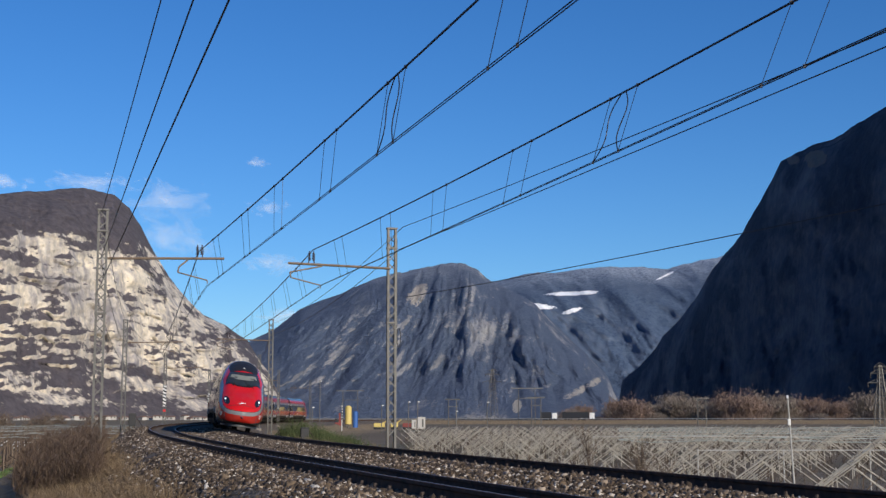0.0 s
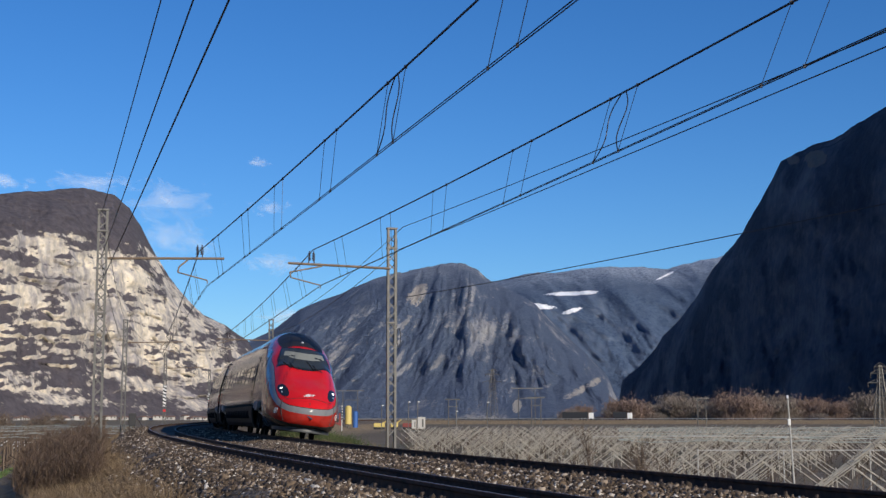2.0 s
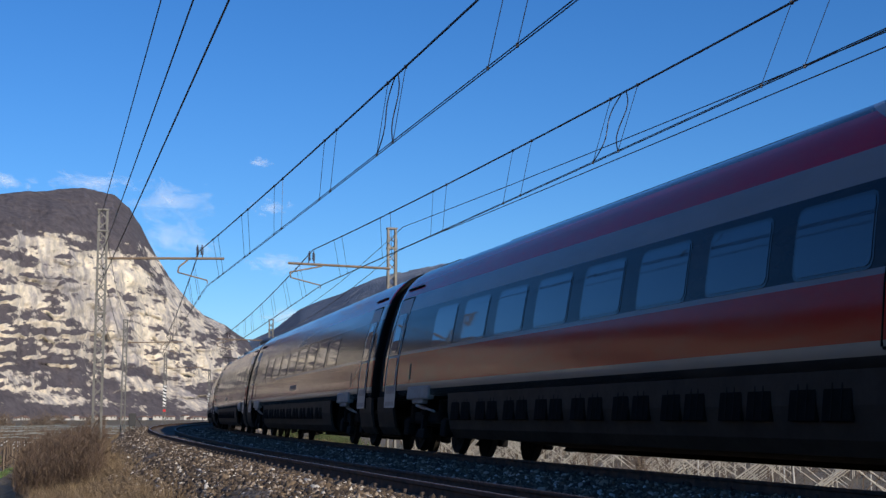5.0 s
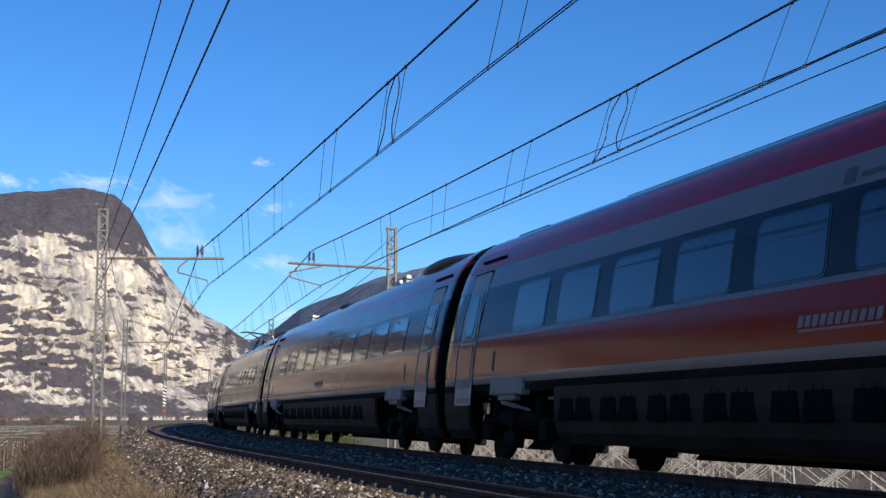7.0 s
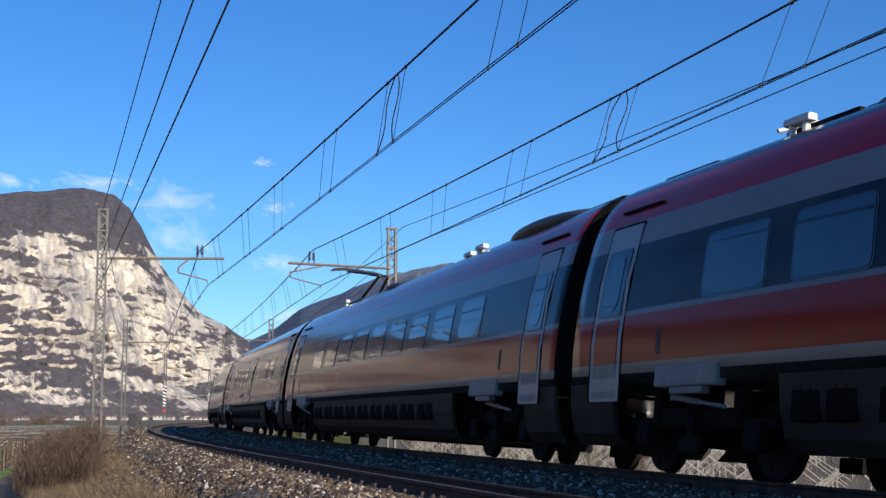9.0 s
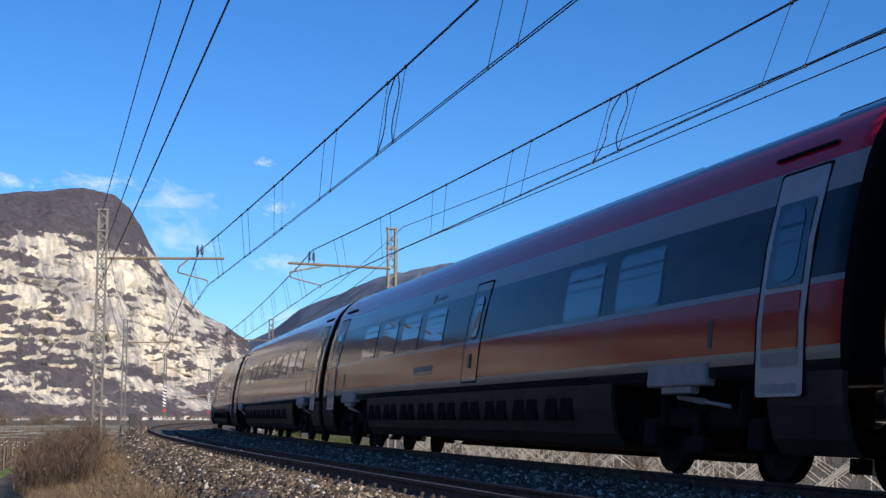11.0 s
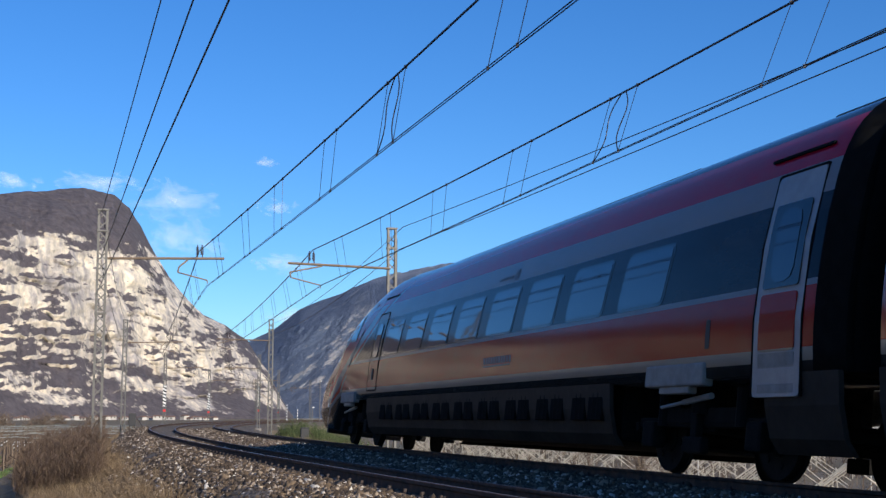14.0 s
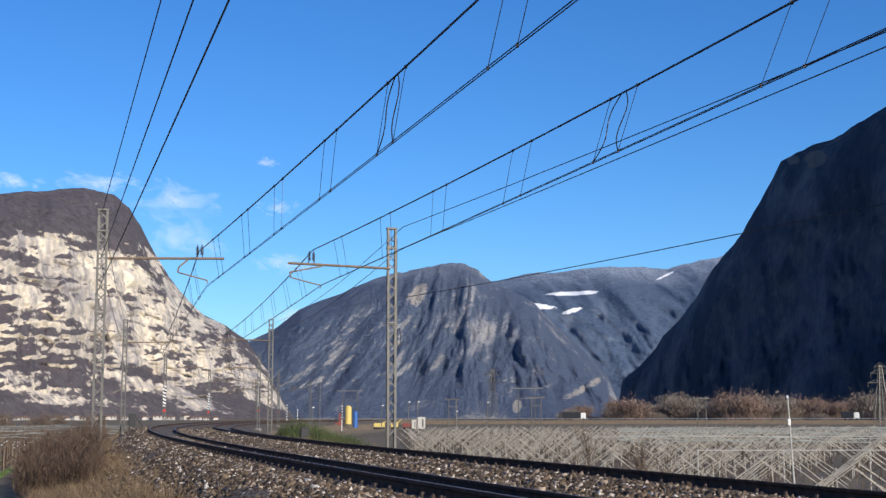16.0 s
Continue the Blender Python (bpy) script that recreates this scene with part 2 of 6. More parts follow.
SECTION = [(-14, -2.5), (-9, -2.35), (-6.5, -1.95), (-3.7, -0.8), (-2.5, -0.33), (-1.3, -0.24), (-0.72, -0.17), (0.72, -0.04), (1.4, 0.0), (2.2, -0.12), (2.9, -0.1),
           (3.56, -0.06), (5.0, 0.07), (5.9, 0.1), (6.3, 0.0), (7.7, -0.72), (9.5, -1.0), (12.5, -2.0), (16, -2.45), (19, -2.6)]


def bed(lat):
    return float(np.interp(lat, [a for a, _ in SECTION], [b for _, b in SECTION]))


# ---------------------------------------------------------------- ground
def make_ground():
    rows, radii = [], [0.5, 3, 7, 12, 18, 25, 34, 45, 60, 80, 110, 150, 200, 280, 400, 600, 900, 1400, 2200, 3300, 4600]
    for r in radii:
        row = []
        for i in range(180):
            a = 2 * math.pi * i / 180
            x, y = r * math.sin(a), r * math.cos(a)
            z = -2.42 - 0.05 * noise.noise((x * 0.08, y * 0.08, 0))
            row.append((x, y, z))
        rows.append(row)
    ob = new("ground", grid("ground", rows, GROUND, closed=True))
    tagged(ob, "flat valley floor of bare winter fields and dry grass", "ground", kind="structure")


def make_bed():
    lats = sorted({a for a, _ in SECTION} | {x * 0.5 for x in range(-13, 24)})
    rows = []
    for i in range(0, 480):
        s = -330 + i * 1.25
        row = []
        for a in lats:
            n = noise.noise((s * 0.35, a * 0.6, 2.0)) * (0.03 if -2.4 < a < 6.2 else 0.14)
            row.append(along(s, a, bed(a) + n))
        rows.append(row)
    me = grid("track_bed", rows, [BALLAST, VERGE])
    w = len(lats) - 1
    me.polygons.foreach_set("material_index", [0 if -4.2 < lats[i % w] < 7.2 else 1 for i in range(len(me.polygons))])
    tagged(new("track_bed", me), "railway embankment of brown-grey ballast with dry grassy verges", "embankment", kind="structure")


# ---------------------------------------------------------------- mountains
def make_mountain(name, label, ridge, foot, depth, material, rows=70, step=0.08, relief=30.0, seed=0.0, steep=0.7, ledges=0.0, slant=0.0, coarse=None, spurs=0.0):
    """A mountain in terms of bearing: ridge (bearing, rise in degrees), foot distance by bearing, depth back to the ridge."""
    az = [a for a, _ in ridge]
    el = [b for _, b in ridge]
    fa, fr = [a for a, _ in foot], [b for _, b in foot]
    bearings = []
    a = az[0]
    while a <= az[-1]:
        bearings.append(a)
        a += coarse[1] if coarse and a < coarse[0] else step
    grid_rows = []
    for j in range(rows + 6):
        row = []
        v = min(1.0, j / rows)
        back = max(0, j - rows)
        for a in bearings:
            r0 = float(np.interp(a, fa, fr))
            top = r0 + depth
            e = float(np.interp(a, az, el))
            h = max(2.0, top * math.tan(radians(e)))
            sa, ca = math.sin(radians(a)), math.cos(radians(a))
            # how far back the face lies at this height: talus at the foot, cliff above, rounded crown
            out = 0.34 * min(1, v / 0.22) + steep * 0.4 * max(0, (v - 0.22) / 0.6) + 0.35 * max(0, (v - 0.72) / 0.28) ** 1.5
            out /= 0.34 + steep * 0.4 * 1.3 + 0.35
            z = h * v
            lean = slant(a) if callable(slant) else slant
            p = ((r0 * sa + lean * z) / 260 + seed, r0 * ca / 260, z / 260)
            n = noise.fractal((p[0] * 2.2, p[1] * 2.2 + v * 0.3, p[2] * 1.1), 0.9, 2.1, 6)
            n2 = noise.fractal((p[0] * (5 if ledges else 11), p[1] * (5 if ledges else 11), p[2] * (13 if ledges else 7)), 0.8, 2.1, 4)
            rib = abs(noise.noise((p[0] * 5 + n * 0.25, p[1] * 5, p[2] * (2.6 if slant else 1.2))))
            fade = min(1.0, v * 5) * (1 - 0.75 * v)
            if spurs:
                warp = n * 0.22
                a1 = 1 - abs(noise.noise((p[0] * 1.5 + warp, p[1] * 0.5, p[2] * 0.35)))
                a2 = 1 - abs(noise.noise((p[0] * 3.7 + warp * 2 + 9, p[1], p[2] * 0.6)))
                a3 = 1 - abs(noise.noise((p[0] * 8.5 + warp * 3 + 17, p[1], p[2] * 1.4)))
                rib += spurs * (a1 * a1 * 1.5 + a2 * a2 * 0.7 + a3 * a3 * 0.3)
            d = out * depth - (n * relief + rib * relief * 0.8 + n2 * relief * (0.4 if ledges else 0.22)) * fade
            if ledges:
                lv = (z + n * 22) / ledges
                d += ((lv % 1.0) ** 3) * relief * 0.55 * max(0.0, 0.35 + n2 * 0.9) * fade
            r = r0 + d + back * depth * 0.45
            zz = z + (n * relief * 0.16 * v if back == 0 else 0) - back * h * 0.13 - (0 if j else 6)
            row.append((r * sa, r * ca, zz * (r / top if back == 0 and v > 0.97 else 1.0)))
        grid_rows.append(row)
    ob = new(name, grid(name, grid_rows, material))
    return tagged(ob, label, "mountain", kind="structure")


def make_mountains():
    make_mountain("cliff_mountain", "sunlit pale limestone cliff with dark brush on its ledges",
                  [(-150, 9), (-110, 13), (-80, 16), (-55, 14), (-34, 10), (-26, 9.2), (-18.8, 9.26), (-17.4, 9.31), (-15.4, 9.45), (-14.2, 9.36), (-13.5, 8.84), (-13.0, 8.02), (-12.5, 7.08), (-11.8, 5.9), (-11.0, 4.96), (-10.3, 4.34), (-9.3, 3.9), (-8.4, 3.31), (-8.1, 2.83), (-7.6, 2.11), (-7.1, 1.14), (-6.8, 0.62), (-6.4, 0.02)],
                  [(-150, 1300), (-80, 1000), (-34, 1450), (-19, 1750), (-12, 2050), (-6.4, 2350)], 420, CLIFF, 150, 0.06, 46, 3.0, 0.6, 40, 0.0, (-30, 0.6))
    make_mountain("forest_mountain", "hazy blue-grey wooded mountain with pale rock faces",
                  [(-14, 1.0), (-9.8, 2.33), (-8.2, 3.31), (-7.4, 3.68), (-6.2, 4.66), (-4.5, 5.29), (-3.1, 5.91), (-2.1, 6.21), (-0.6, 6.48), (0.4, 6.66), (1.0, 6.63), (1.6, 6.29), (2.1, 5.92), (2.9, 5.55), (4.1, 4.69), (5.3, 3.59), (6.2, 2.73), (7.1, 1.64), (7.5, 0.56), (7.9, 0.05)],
                  [(-14, 3000), (0, 2900), (8, 2700)], 900, HAZED_FAR_ROCK, 150, 0.055, 62, 11.0, 1.0, 0, lambda a: float(np.interp(a, [-8, -2, 2, 7], [-0.9, -0.7, 0.1, 0.6])), None, 0.32)
    make_mountain("snowy_mountain", "distant haze-blue wooded upland with frost and snowy meadows",
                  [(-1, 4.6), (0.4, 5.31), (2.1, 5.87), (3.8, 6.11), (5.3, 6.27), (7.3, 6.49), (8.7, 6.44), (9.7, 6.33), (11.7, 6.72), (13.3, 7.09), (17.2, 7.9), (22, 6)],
                  [(-1, 3600), (22, 3600)], 900, HAZED_BACK_ROCK, 100, 0.07, 60, 23.0, 1.2, 0, 0.7, None, 0.4)
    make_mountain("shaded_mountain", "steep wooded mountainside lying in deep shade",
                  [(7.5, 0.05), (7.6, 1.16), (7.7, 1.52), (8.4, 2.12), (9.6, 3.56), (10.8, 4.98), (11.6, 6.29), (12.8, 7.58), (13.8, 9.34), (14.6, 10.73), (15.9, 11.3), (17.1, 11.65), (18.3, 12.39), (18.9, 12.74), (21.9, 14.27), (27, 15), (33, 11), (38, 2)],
                  [(7.5, 2200), (10, 1680), (13, 1310), (16, 1070), (19, 905), (24, 725), (30, 590), (38, 480)], 200, SHADE_PAINTED_ROCK, 110, 0.07, 26, 37.0, 0.8, 0, -0.9, None, 0.6)


# ---------------------------------------------------------------- track
def sweep(path, profile, material, caps=False):
    """A mesh: the closed profile (across, up) carried along pairs of functions of s."""
    rows = [[path(s, a, b) for a, b in profile] for s in S_STEPS]
    return grid("rail", rows, material, smooth=False, closed=True)


S_STEPS = [-330 + 2.0 * i for i in range(296)]
RAIL_PROFILE = [(-0.075, -0.172), (0.075, -0.172), (0.075, -0.155), (0.012, -0.135), (0.009, -0.05), (0.035, -0.037), (0.036, -0.008), (0.026, 0.0), (-0.026, 0.0), (-0.036, -0.008), (-0.035, -0.037), (-0.009, -0.05), (-0.012, -0.135), (-0.075, -0.155)]


def make_tracks():
    for near in (False, True):
        for side in (-1, 1):
            me = sweep(lambda s, a, b: on_track(s, side * (GAUGE / 2 + 0.036) + a, b, near), RAIL_PROFILE, [RAIL, RAIL_HEAD])
            me.polygons.foreach_set("material_index", [1 if i % 14 == 7 else 0 for i in range(len(me.polygons))])
            tagged(new("rail", me), "rusty steel rail with a polished head", "rail", group="rails", kind="structure")


def basis(s, near=False):
    o = on_track(s, 0, 0, near)
    f = (on_track(s + 0.5, 0, 0, near) - on_track(s - 0.5, 0, 0, near)).normalized()
    u = (on_track(s, 0, 1, near) - o).normalized()
    l = u.cross(f).normalized()
    return Matrix((f, l, f.cross(l))).transposed().to_4x4(), o


# ---------------------------------------------------------------- train
def livery(name, nose):
    k = Mat(name, rough=0.22, **{"Coat Weight": 0.025, "Coat Roughness": 0.04, "Specular IOR Level": 0.11})
    pos = k.split(k.coord)
    x, z = pos[0], pos[2]
    red, silver, dark, roof, magenta, grey = (0.34, 0.017, 0.011), (0.22, 0.22, 0.227), (0.01, 0.013, 0.018), (0.035, 0.037, 0.04), (0.42, 0.007, 0.035), (0.025, 0.024, 0.023)
    z4 = k.math("DIVIDE", z, 4.4)
    bands = k.ramp(z4, [(0.0, grey), (1.19 / 4.4, (0.3, 0.26, 0.21)), (1.34 / 4.4, red), (1.975 / 4.4, silver), (2.035 / 4.4, dark), (2.96 / 4.4, silver), (3.35 / 4.4, magenta), (3.88 / 4.4, roof)], "CONSTANT")
    if nose:
        front = (0.52, 0.012, 0.017)

        def line(points):
            """Height of a livery edge along the nose, by straight pieces."""
            c = k.ramp(k.math("DIVIDE", k.math("SUBTRACT", x, 7.0), 8.2), [((a - 7.0) / 8.2, (h / 5.0,) * 3) for a, h in points])
            return k.math("MULTIPLY", c, 5.0)

        edge = line([(7.6, 4.6), (8.2, 3.92), (10.25, 3.15), (11.5, 2.6), (12.35, 2.2), (13.2, 1.74), (13.85, 1.42), (14.22, 1.27), (14.62, 1.16), (15.0, 1.12)])
        lower = line([(8.6, 3.9), (11.0, 2.62), (11.7, 2.21), (12.8, 1.6), (13.5, 1.32), (14.25, 1.04), (14.68, 0.92), (15.0, 0.88)])
        slope = k.math("DIVIDE", k.math("ADD", z, k.math("MULTIPLY", k.math("SUBTRACT", x, 11.2), 0.5)), 4.4)
        below = k.ramp(slope, [(0.0, red), (1.22 / 4.4, silver), (1.5 / 4.4, magenta), (2.15 / 4.4, silver)], "CONSTANT")
        below = k.mix(k.math("GREATER_THAN", z, 3.38), below, magenta)
        below = k.mix(k.math("GREATER_THAN", x, 12.0), below, red)
        below = k.mix(k.math("LESS_THAN", z, k.math("SUBTRACT", 1.19, k.math("MULTIPLY", k.math("SUBTRACT", x, 10.4), 0.16))), below, grey)
        below = k.mix(k.math("GREATER_THAN", z, 3.9), below, roof)
        reach = k.math("ADD", x, k.math("MULTIPLY", k.math("SUBTRACT", z, 2.05), 2.04))
        low = k.math("LESS_THAN", z, 2.035)
        c = k.mix(k.math("GREATER_THAN", reach, 9.1), bands, silver)
        c = k.mix(k.math("GREATER_THAN", reach, 9.3), c, below)
        c = k.mix(k.math("MULTIPLY", low, k.math("LESS_THAN", x, 9.9)), c, bands)
        on = k.math("GREATER_THAN", x, 7.9)
        top = k.math("MULTIPLY", k.math("MULTIPLY", k.math("SUBTRACT", 1.0, k.math("ABSOLUTE", pos[1])), 4.0), k.math("GREATER_THAN", z, 1.36))
        zz = k.math("ADD", z, k.math("MAXIMUM", top, 0.0))
        c = k.mix(k.math("MULTIPLY", k.math("GREATER_THAN", z, lower), k.math("GREATER_THAN", x, 11.0)), c, (0.19, 0.19, 0.195))
        c = k.mix(k.math("MULTIPLY", k.math("GREATER_THAN", zz, k.math("SUBTRACT", edge, 0.02)), on), c, (0.03, 0.01, 0.01))
        c = k.mix(k.math("MULTIPLY", k.math("GREATER_THAN", zz, edge), on), c, front)
        bands = c
    dirt = k.noise(1.3, 5, 0.6, k.scaled(0.4, 1, 1.5))
    k.set("Base Color", k.mix(k.math("MULTIPLY", k.step(dirt, 0.45, 0.8), 0.3), bands, (0.12, 0.1, 0.085)))
    k.set("Roughness", k.math("ADD", k.math("MULTIPLY", dirt, 0.16), 0.05))
    return k.m


LIVERY, NOSE_LIVERY = livery("car_paint", False), livery("end_car_paint", True)
TRAIN_GLASS = Mat("tinted_train_glass", (0.02, 0.034, 0.055), 0.04, 0.0, **{"Specular IOR Level": 0.7}).m
SCREEN_GLASS = Mat("cab_glass", (0.03, 0.035, 0.035), 0.04).m
RUBBER = worn("black_rubber", (0.008, 0.008, 0.008), 0.9, **{"Specular IOR Level": 0.05})
SKIRT = worn("dusty_grey_skirt", (0.042, 0.035, 0.029), 0.6, 0.0, 0.3, 1.5, **{"Specular IOR Level": 0.06})
UNDER = worn("sooty_underframe", (0.01, 0.0095, 0.009), 0.85, 0.0, 0.3, **{"Specular IOR Level": 0.1})
WHEEL = worn("wheel_steel", (0.018, 0.016, 0.014), 0.8, 0.0, **{"Specular IOR Level": 0.08})
SILVER = worn("silver_door_paint", (0.3, 0.305, 0.31), 0.4, 0.0, 0.12)
ROOFGREY = worn("roof_grey", (0.06, 0.063, 0.067), 0.5, 0.0, 0.25)
PALE = worn("pale_grey_box", (0.26, 0.25, 0.235), 0.6, 0.0, 0.2)
CABROOF = worn("black_roof_paint", (0.022, 0.021, 0.021), 0.5, 0.0, 0.2, 4.0, 0.05, **{"Specular IOR Level": 0.2})
BLACKGLOSS = Mat("black_gloss", (0.015, 0.015, 0.016), 0.15).m
LAMP = Mat("lit_headlamp", (0.9, 0.9, 0.85), 0.2, 0.0, **{"Emission Strength": 1.5, "Emission Color": (1, 0.97, 0.88, 1)}).m
OFFLAMP = Mat("clear_lamp_glass", (0.35, 0.36, 0.37), 0.08).m
PALE_PANEL = worn("pale_panel", (0.2, 0.21, 0.19), 0.7, 0, 0.1)
CHROME = Mat("bright_steel", (0.55, 0.55, 0.54), 0.3, 1.0).m

PROFILE = [(1.08, 1.38), (1.3, 1.405), (1.5, 1.415), (1.7, 1.417), (1.9, 1.412), (2.1, 1.4), (2.3, 1.383), (2.5, 1.362), (2.7, 1.337), (2.9, 1.3), (3.082, 1.268), (3.264, 1.228), (3.446, 1.17), (3.629, 1.09), (3.774, 1.0), (3.92, 0.88), (4.041, 0.74), (4.139, 0.58), (4.211, 0.4), (4.248, 0.2), (4.26, 0)]
HALF = 12.85
TIP = 15.0


def smooth01(a, b, x):
    t = min(1.0, max(0.0, (x - a) / (b - a)))
    return t * t * (3 - 2 * t)


def body_at(x, nose):
    """Half of the body's outline at x: pairs (half width, height) from the floor to the crown."""
    if not nose or x < 1.0:
        return [(w, z) for z, w in PROFILE]
    d = TIP - x                                     # metres behind the nose tip
    zt = float(np.interp(d, [0, 0.05, 0.23, 0.5, 0.93, 1.55, 2.25, 2.95, 3.75, 4.4, 5.03, 5.75, 6.5, 7.5, 8.5, 10.0, 12.0], [0.98, 1.14, 1.35, 1.53, 1.76, 2.1, 2.47, 2.86, 3.27, 3.56, 3.8, 4.03, 4.2, 4.31, 4.32, 4.28, 4.26]))
    zb = 1.08 if d > 3.65 else float(np.interp(d, [0, 0.05, 0.2, 0.5, 1.0, 2.9], [0.82, 0.66, 0.54, 0.45, 0.38, 0.33]))
    w = float(np.interp(d, [0, 0.03, 0.1, 0.25, 0.45, 0.76, 1.1, 1.6, 2.2, 3.0, 4.2, 5.5], [0.02, 0.22, 0.4, 0.62, 0.82, 1.02, 1.15, 1.26, 1.34, 1.385, 1.41, 1.417]))
    e = 1.0 - smooth01(2.6, 7.4, d)
    dip = 0.13 * smooth01(0.9, 2.2, d) * (1 - smooth01(3.0, 4.3, d))      # hollow of the bonnet before the windscreen
    out = []
    for z, wp in PROFILE:
        f = (z - 1.08) / 3.18
        q = abs((f - 0.3) / 0.7) if f > 0.3 else 0
        ell = max(0.0, 1 - q ** 3.2) ** 0.5 if f > 0.3 else 1 - 0.16 * ((0.3 - f) / 0.3) ** 2
        out.append((w * ((1 - e) * wp / 1.417 + e * ell), zb + (zt - zb) * f - dip * smooth01(0.93, 1.0, f)))
    return out


def side_y(x, z, nose=False):
    o = body_at(x, nose)
    return float(np.interp(z, [b for _, b in o], [a for a, _ in o]))


def top_z(x, y, nose=True):
    o = [p for p in body_at(x, nose)][6:]
    return float(np.interp(-abs(y), [-a for a, _ in o], [b for _, b in o]))


def body_mesh(name, nose):
    if nose:
        xs = [-HALF + 0.5 * i for i in range(28)] + [1.0 + 0.4 * i for i in range(15)] + [7.0 + 0.2 * i for i in range(20)] + [11.5, 11.54, 11.56] + [11.65 + 0.12 * i for i in range(30)] + [TIP - v for v in (0.4, 0.32, 0.25, 0.19, 0.14, 0.1, 0.07, 0.05, 0.03, 0.015, 0.005)] + [TIP]
        xs = sorted({round(v, 3) for v in xs if v <= TIP})
    else:
        xs = [-HALF, -HALF + 0.08] + [-12.5 + 0.5 * i for i in range(51)] + [HALF - 0.08, HALF]
    rows = []
    for x in xs:
        o = body_at(x, nose)
        end = 0.96 if (abs(x) == HALF and not (nose and x > 0)) else 1.0
        rows.append([(x, -w * end, z if z < 3 else 3 + (z - 3) * end) for w, z in o] + [(x, w * end, z if z < 3 else 3 + (z - 3) * end) for w, z in reversed(o[:-1])])
    me = grid(name, rows, NOSE_LIVERY if nose else LIVERY, closed=True)
    step = [i for i, (a, b) in enumerate(zip(xs, xs[1:])) if nose and b - a < 0.03 and 11.4 < a < 11.7]
    for i in step:
        for j in range(len(rows[0])):
            me.polygons[i * len(rows[0]) + j].use_smooth = False
    bm = bmesh.new()
    bm.from_mesh(me)
    bm.verts.ensure_lookup_table()
    n = len(rows[0])
    bm.faces.new([bm.verts[i] for i in range(n)])
    last = (len(rows) - 1) * n
    bm.faces.new([bm.verts[last + i] for i in reversed(range(n))])
    me.materials.append(RUBBER)
    bm.faces.ensure_lookup_table()
    bm.faces[-2].material_index = 1
    bm.faces[-1].material_index = 0 if nose else 1
    for i in step:
        for j in range(n):
            f = bm.faces[i * n + j]
            if f.calc_center_median().z < 0.95:
                f.material_index = 1
    for i in range(n):
        bm.faces[i].material_index = 1
        if not nose:
            bm.faces[(len(rows) - 2) * n + i].material_index = 1
    bmesh.ops.recalc_face_normals(bm, faces=bm.faces)
    bm.to_mesh(me)
    bm.free()
    return me


def side_patch(bm, x0, x1, z0, z1, sign, nose=False, off=0.008, r=0.09, slant=0.0, thick=0.03):
    """A rounded panel that follows the body's side."""
    zs = [z0, z0 + r * 0.3, z0 + r, (z0 * 2 + z1) / 3, (z0 + z1 * 2) / 3, z1 - r, z1 - r * 0.3, z1]
    prev = None
    for z in zs:
        dz = min(z - z0, z1 - z)
        inset = r - math.sqrt(max(0, r * r - (r - dz) ** 2)) if dz < r else 0
        sh = slant * (z - z0)
        nx = 5 if nose else 2
        line = []
        for i in range(nx):
            x = x0 + sh + inset + (x1 - x0 - 2 * inset) * i / (nx - 1)
            y = side_y(x, z, nose)
            line.append((bm.verts.new((x, sign * (y + off), z)), bm.verts.new((x, sign * (y + off - thick), z))))
        if prev:
            for i in range(nx - 1):
                q = [prev[i][0], prev[i + 1][0], line[i + 1][0], line[i][0]]
                bm.faces.new(q if sign < 0 else q[::-1])
            for a, b in ((0, 0), (nx - 1, nx - 1)):
                bm.faces.new([prev[a][0], prev[a][1], line[b][1], line[b][0]])
        else:
            for i in range(nx - 1):
                bm.faces.new([line[i][0], line[i + 1][0], line[i + 1][1], line[i][1]])
        prev = line
    for i in range(nx - 1):
        bm.faces.new([prev[i][0], prev[i + 1][0], prev[i + 1][1], prev[i][1]])
    return bm


def top_patch(bm, outline, off=0.012, nose=True):
    """A panel on the top of the nose; outline gives (x, half width)."""
    prev = None
    for x, w in outline:
        line = [bm.verts.new((x, w * (i / 8 - 1), top_z(x, w * (i / 8 - 1), nose) + off)) for i in range(17)]
        if prev:
            for i in range(16):
                bm.faces.new([prev[i], prev[i + 1], line[i + 1], line[i]])
        prev = line
    return bm


def screen_patch(bm, v0, v1, grow, off):
    """Windscreen glass: its top and bottom edges bow forwards; v runs from the top edge to the bottom edge."""
    rows = []
    for i in range(9):
        v = v0 + (v1 - v0) * i / 8
        half = 0.8 + 0.22 * v + grow
        line = []
        for j in range(17):
            y = half * (j / 8 - 1)
            top, bot = 10.85 - grow - 0.35 * (y / 0.85) ** 2, 12.32 + grow - 0.6 * (y / 1.04) ** 2
            x = top + (bot - top) * v
            line.append(bm.verts.new((x, y, top_z(x, y) + off)))
        rows.append(line)
    for a, b in zip(rows, rows[1:]):
        for j in range(16):
            bm.faces.new([a[j], a[j + 1], b[j + 1], b[j]])
    return bm


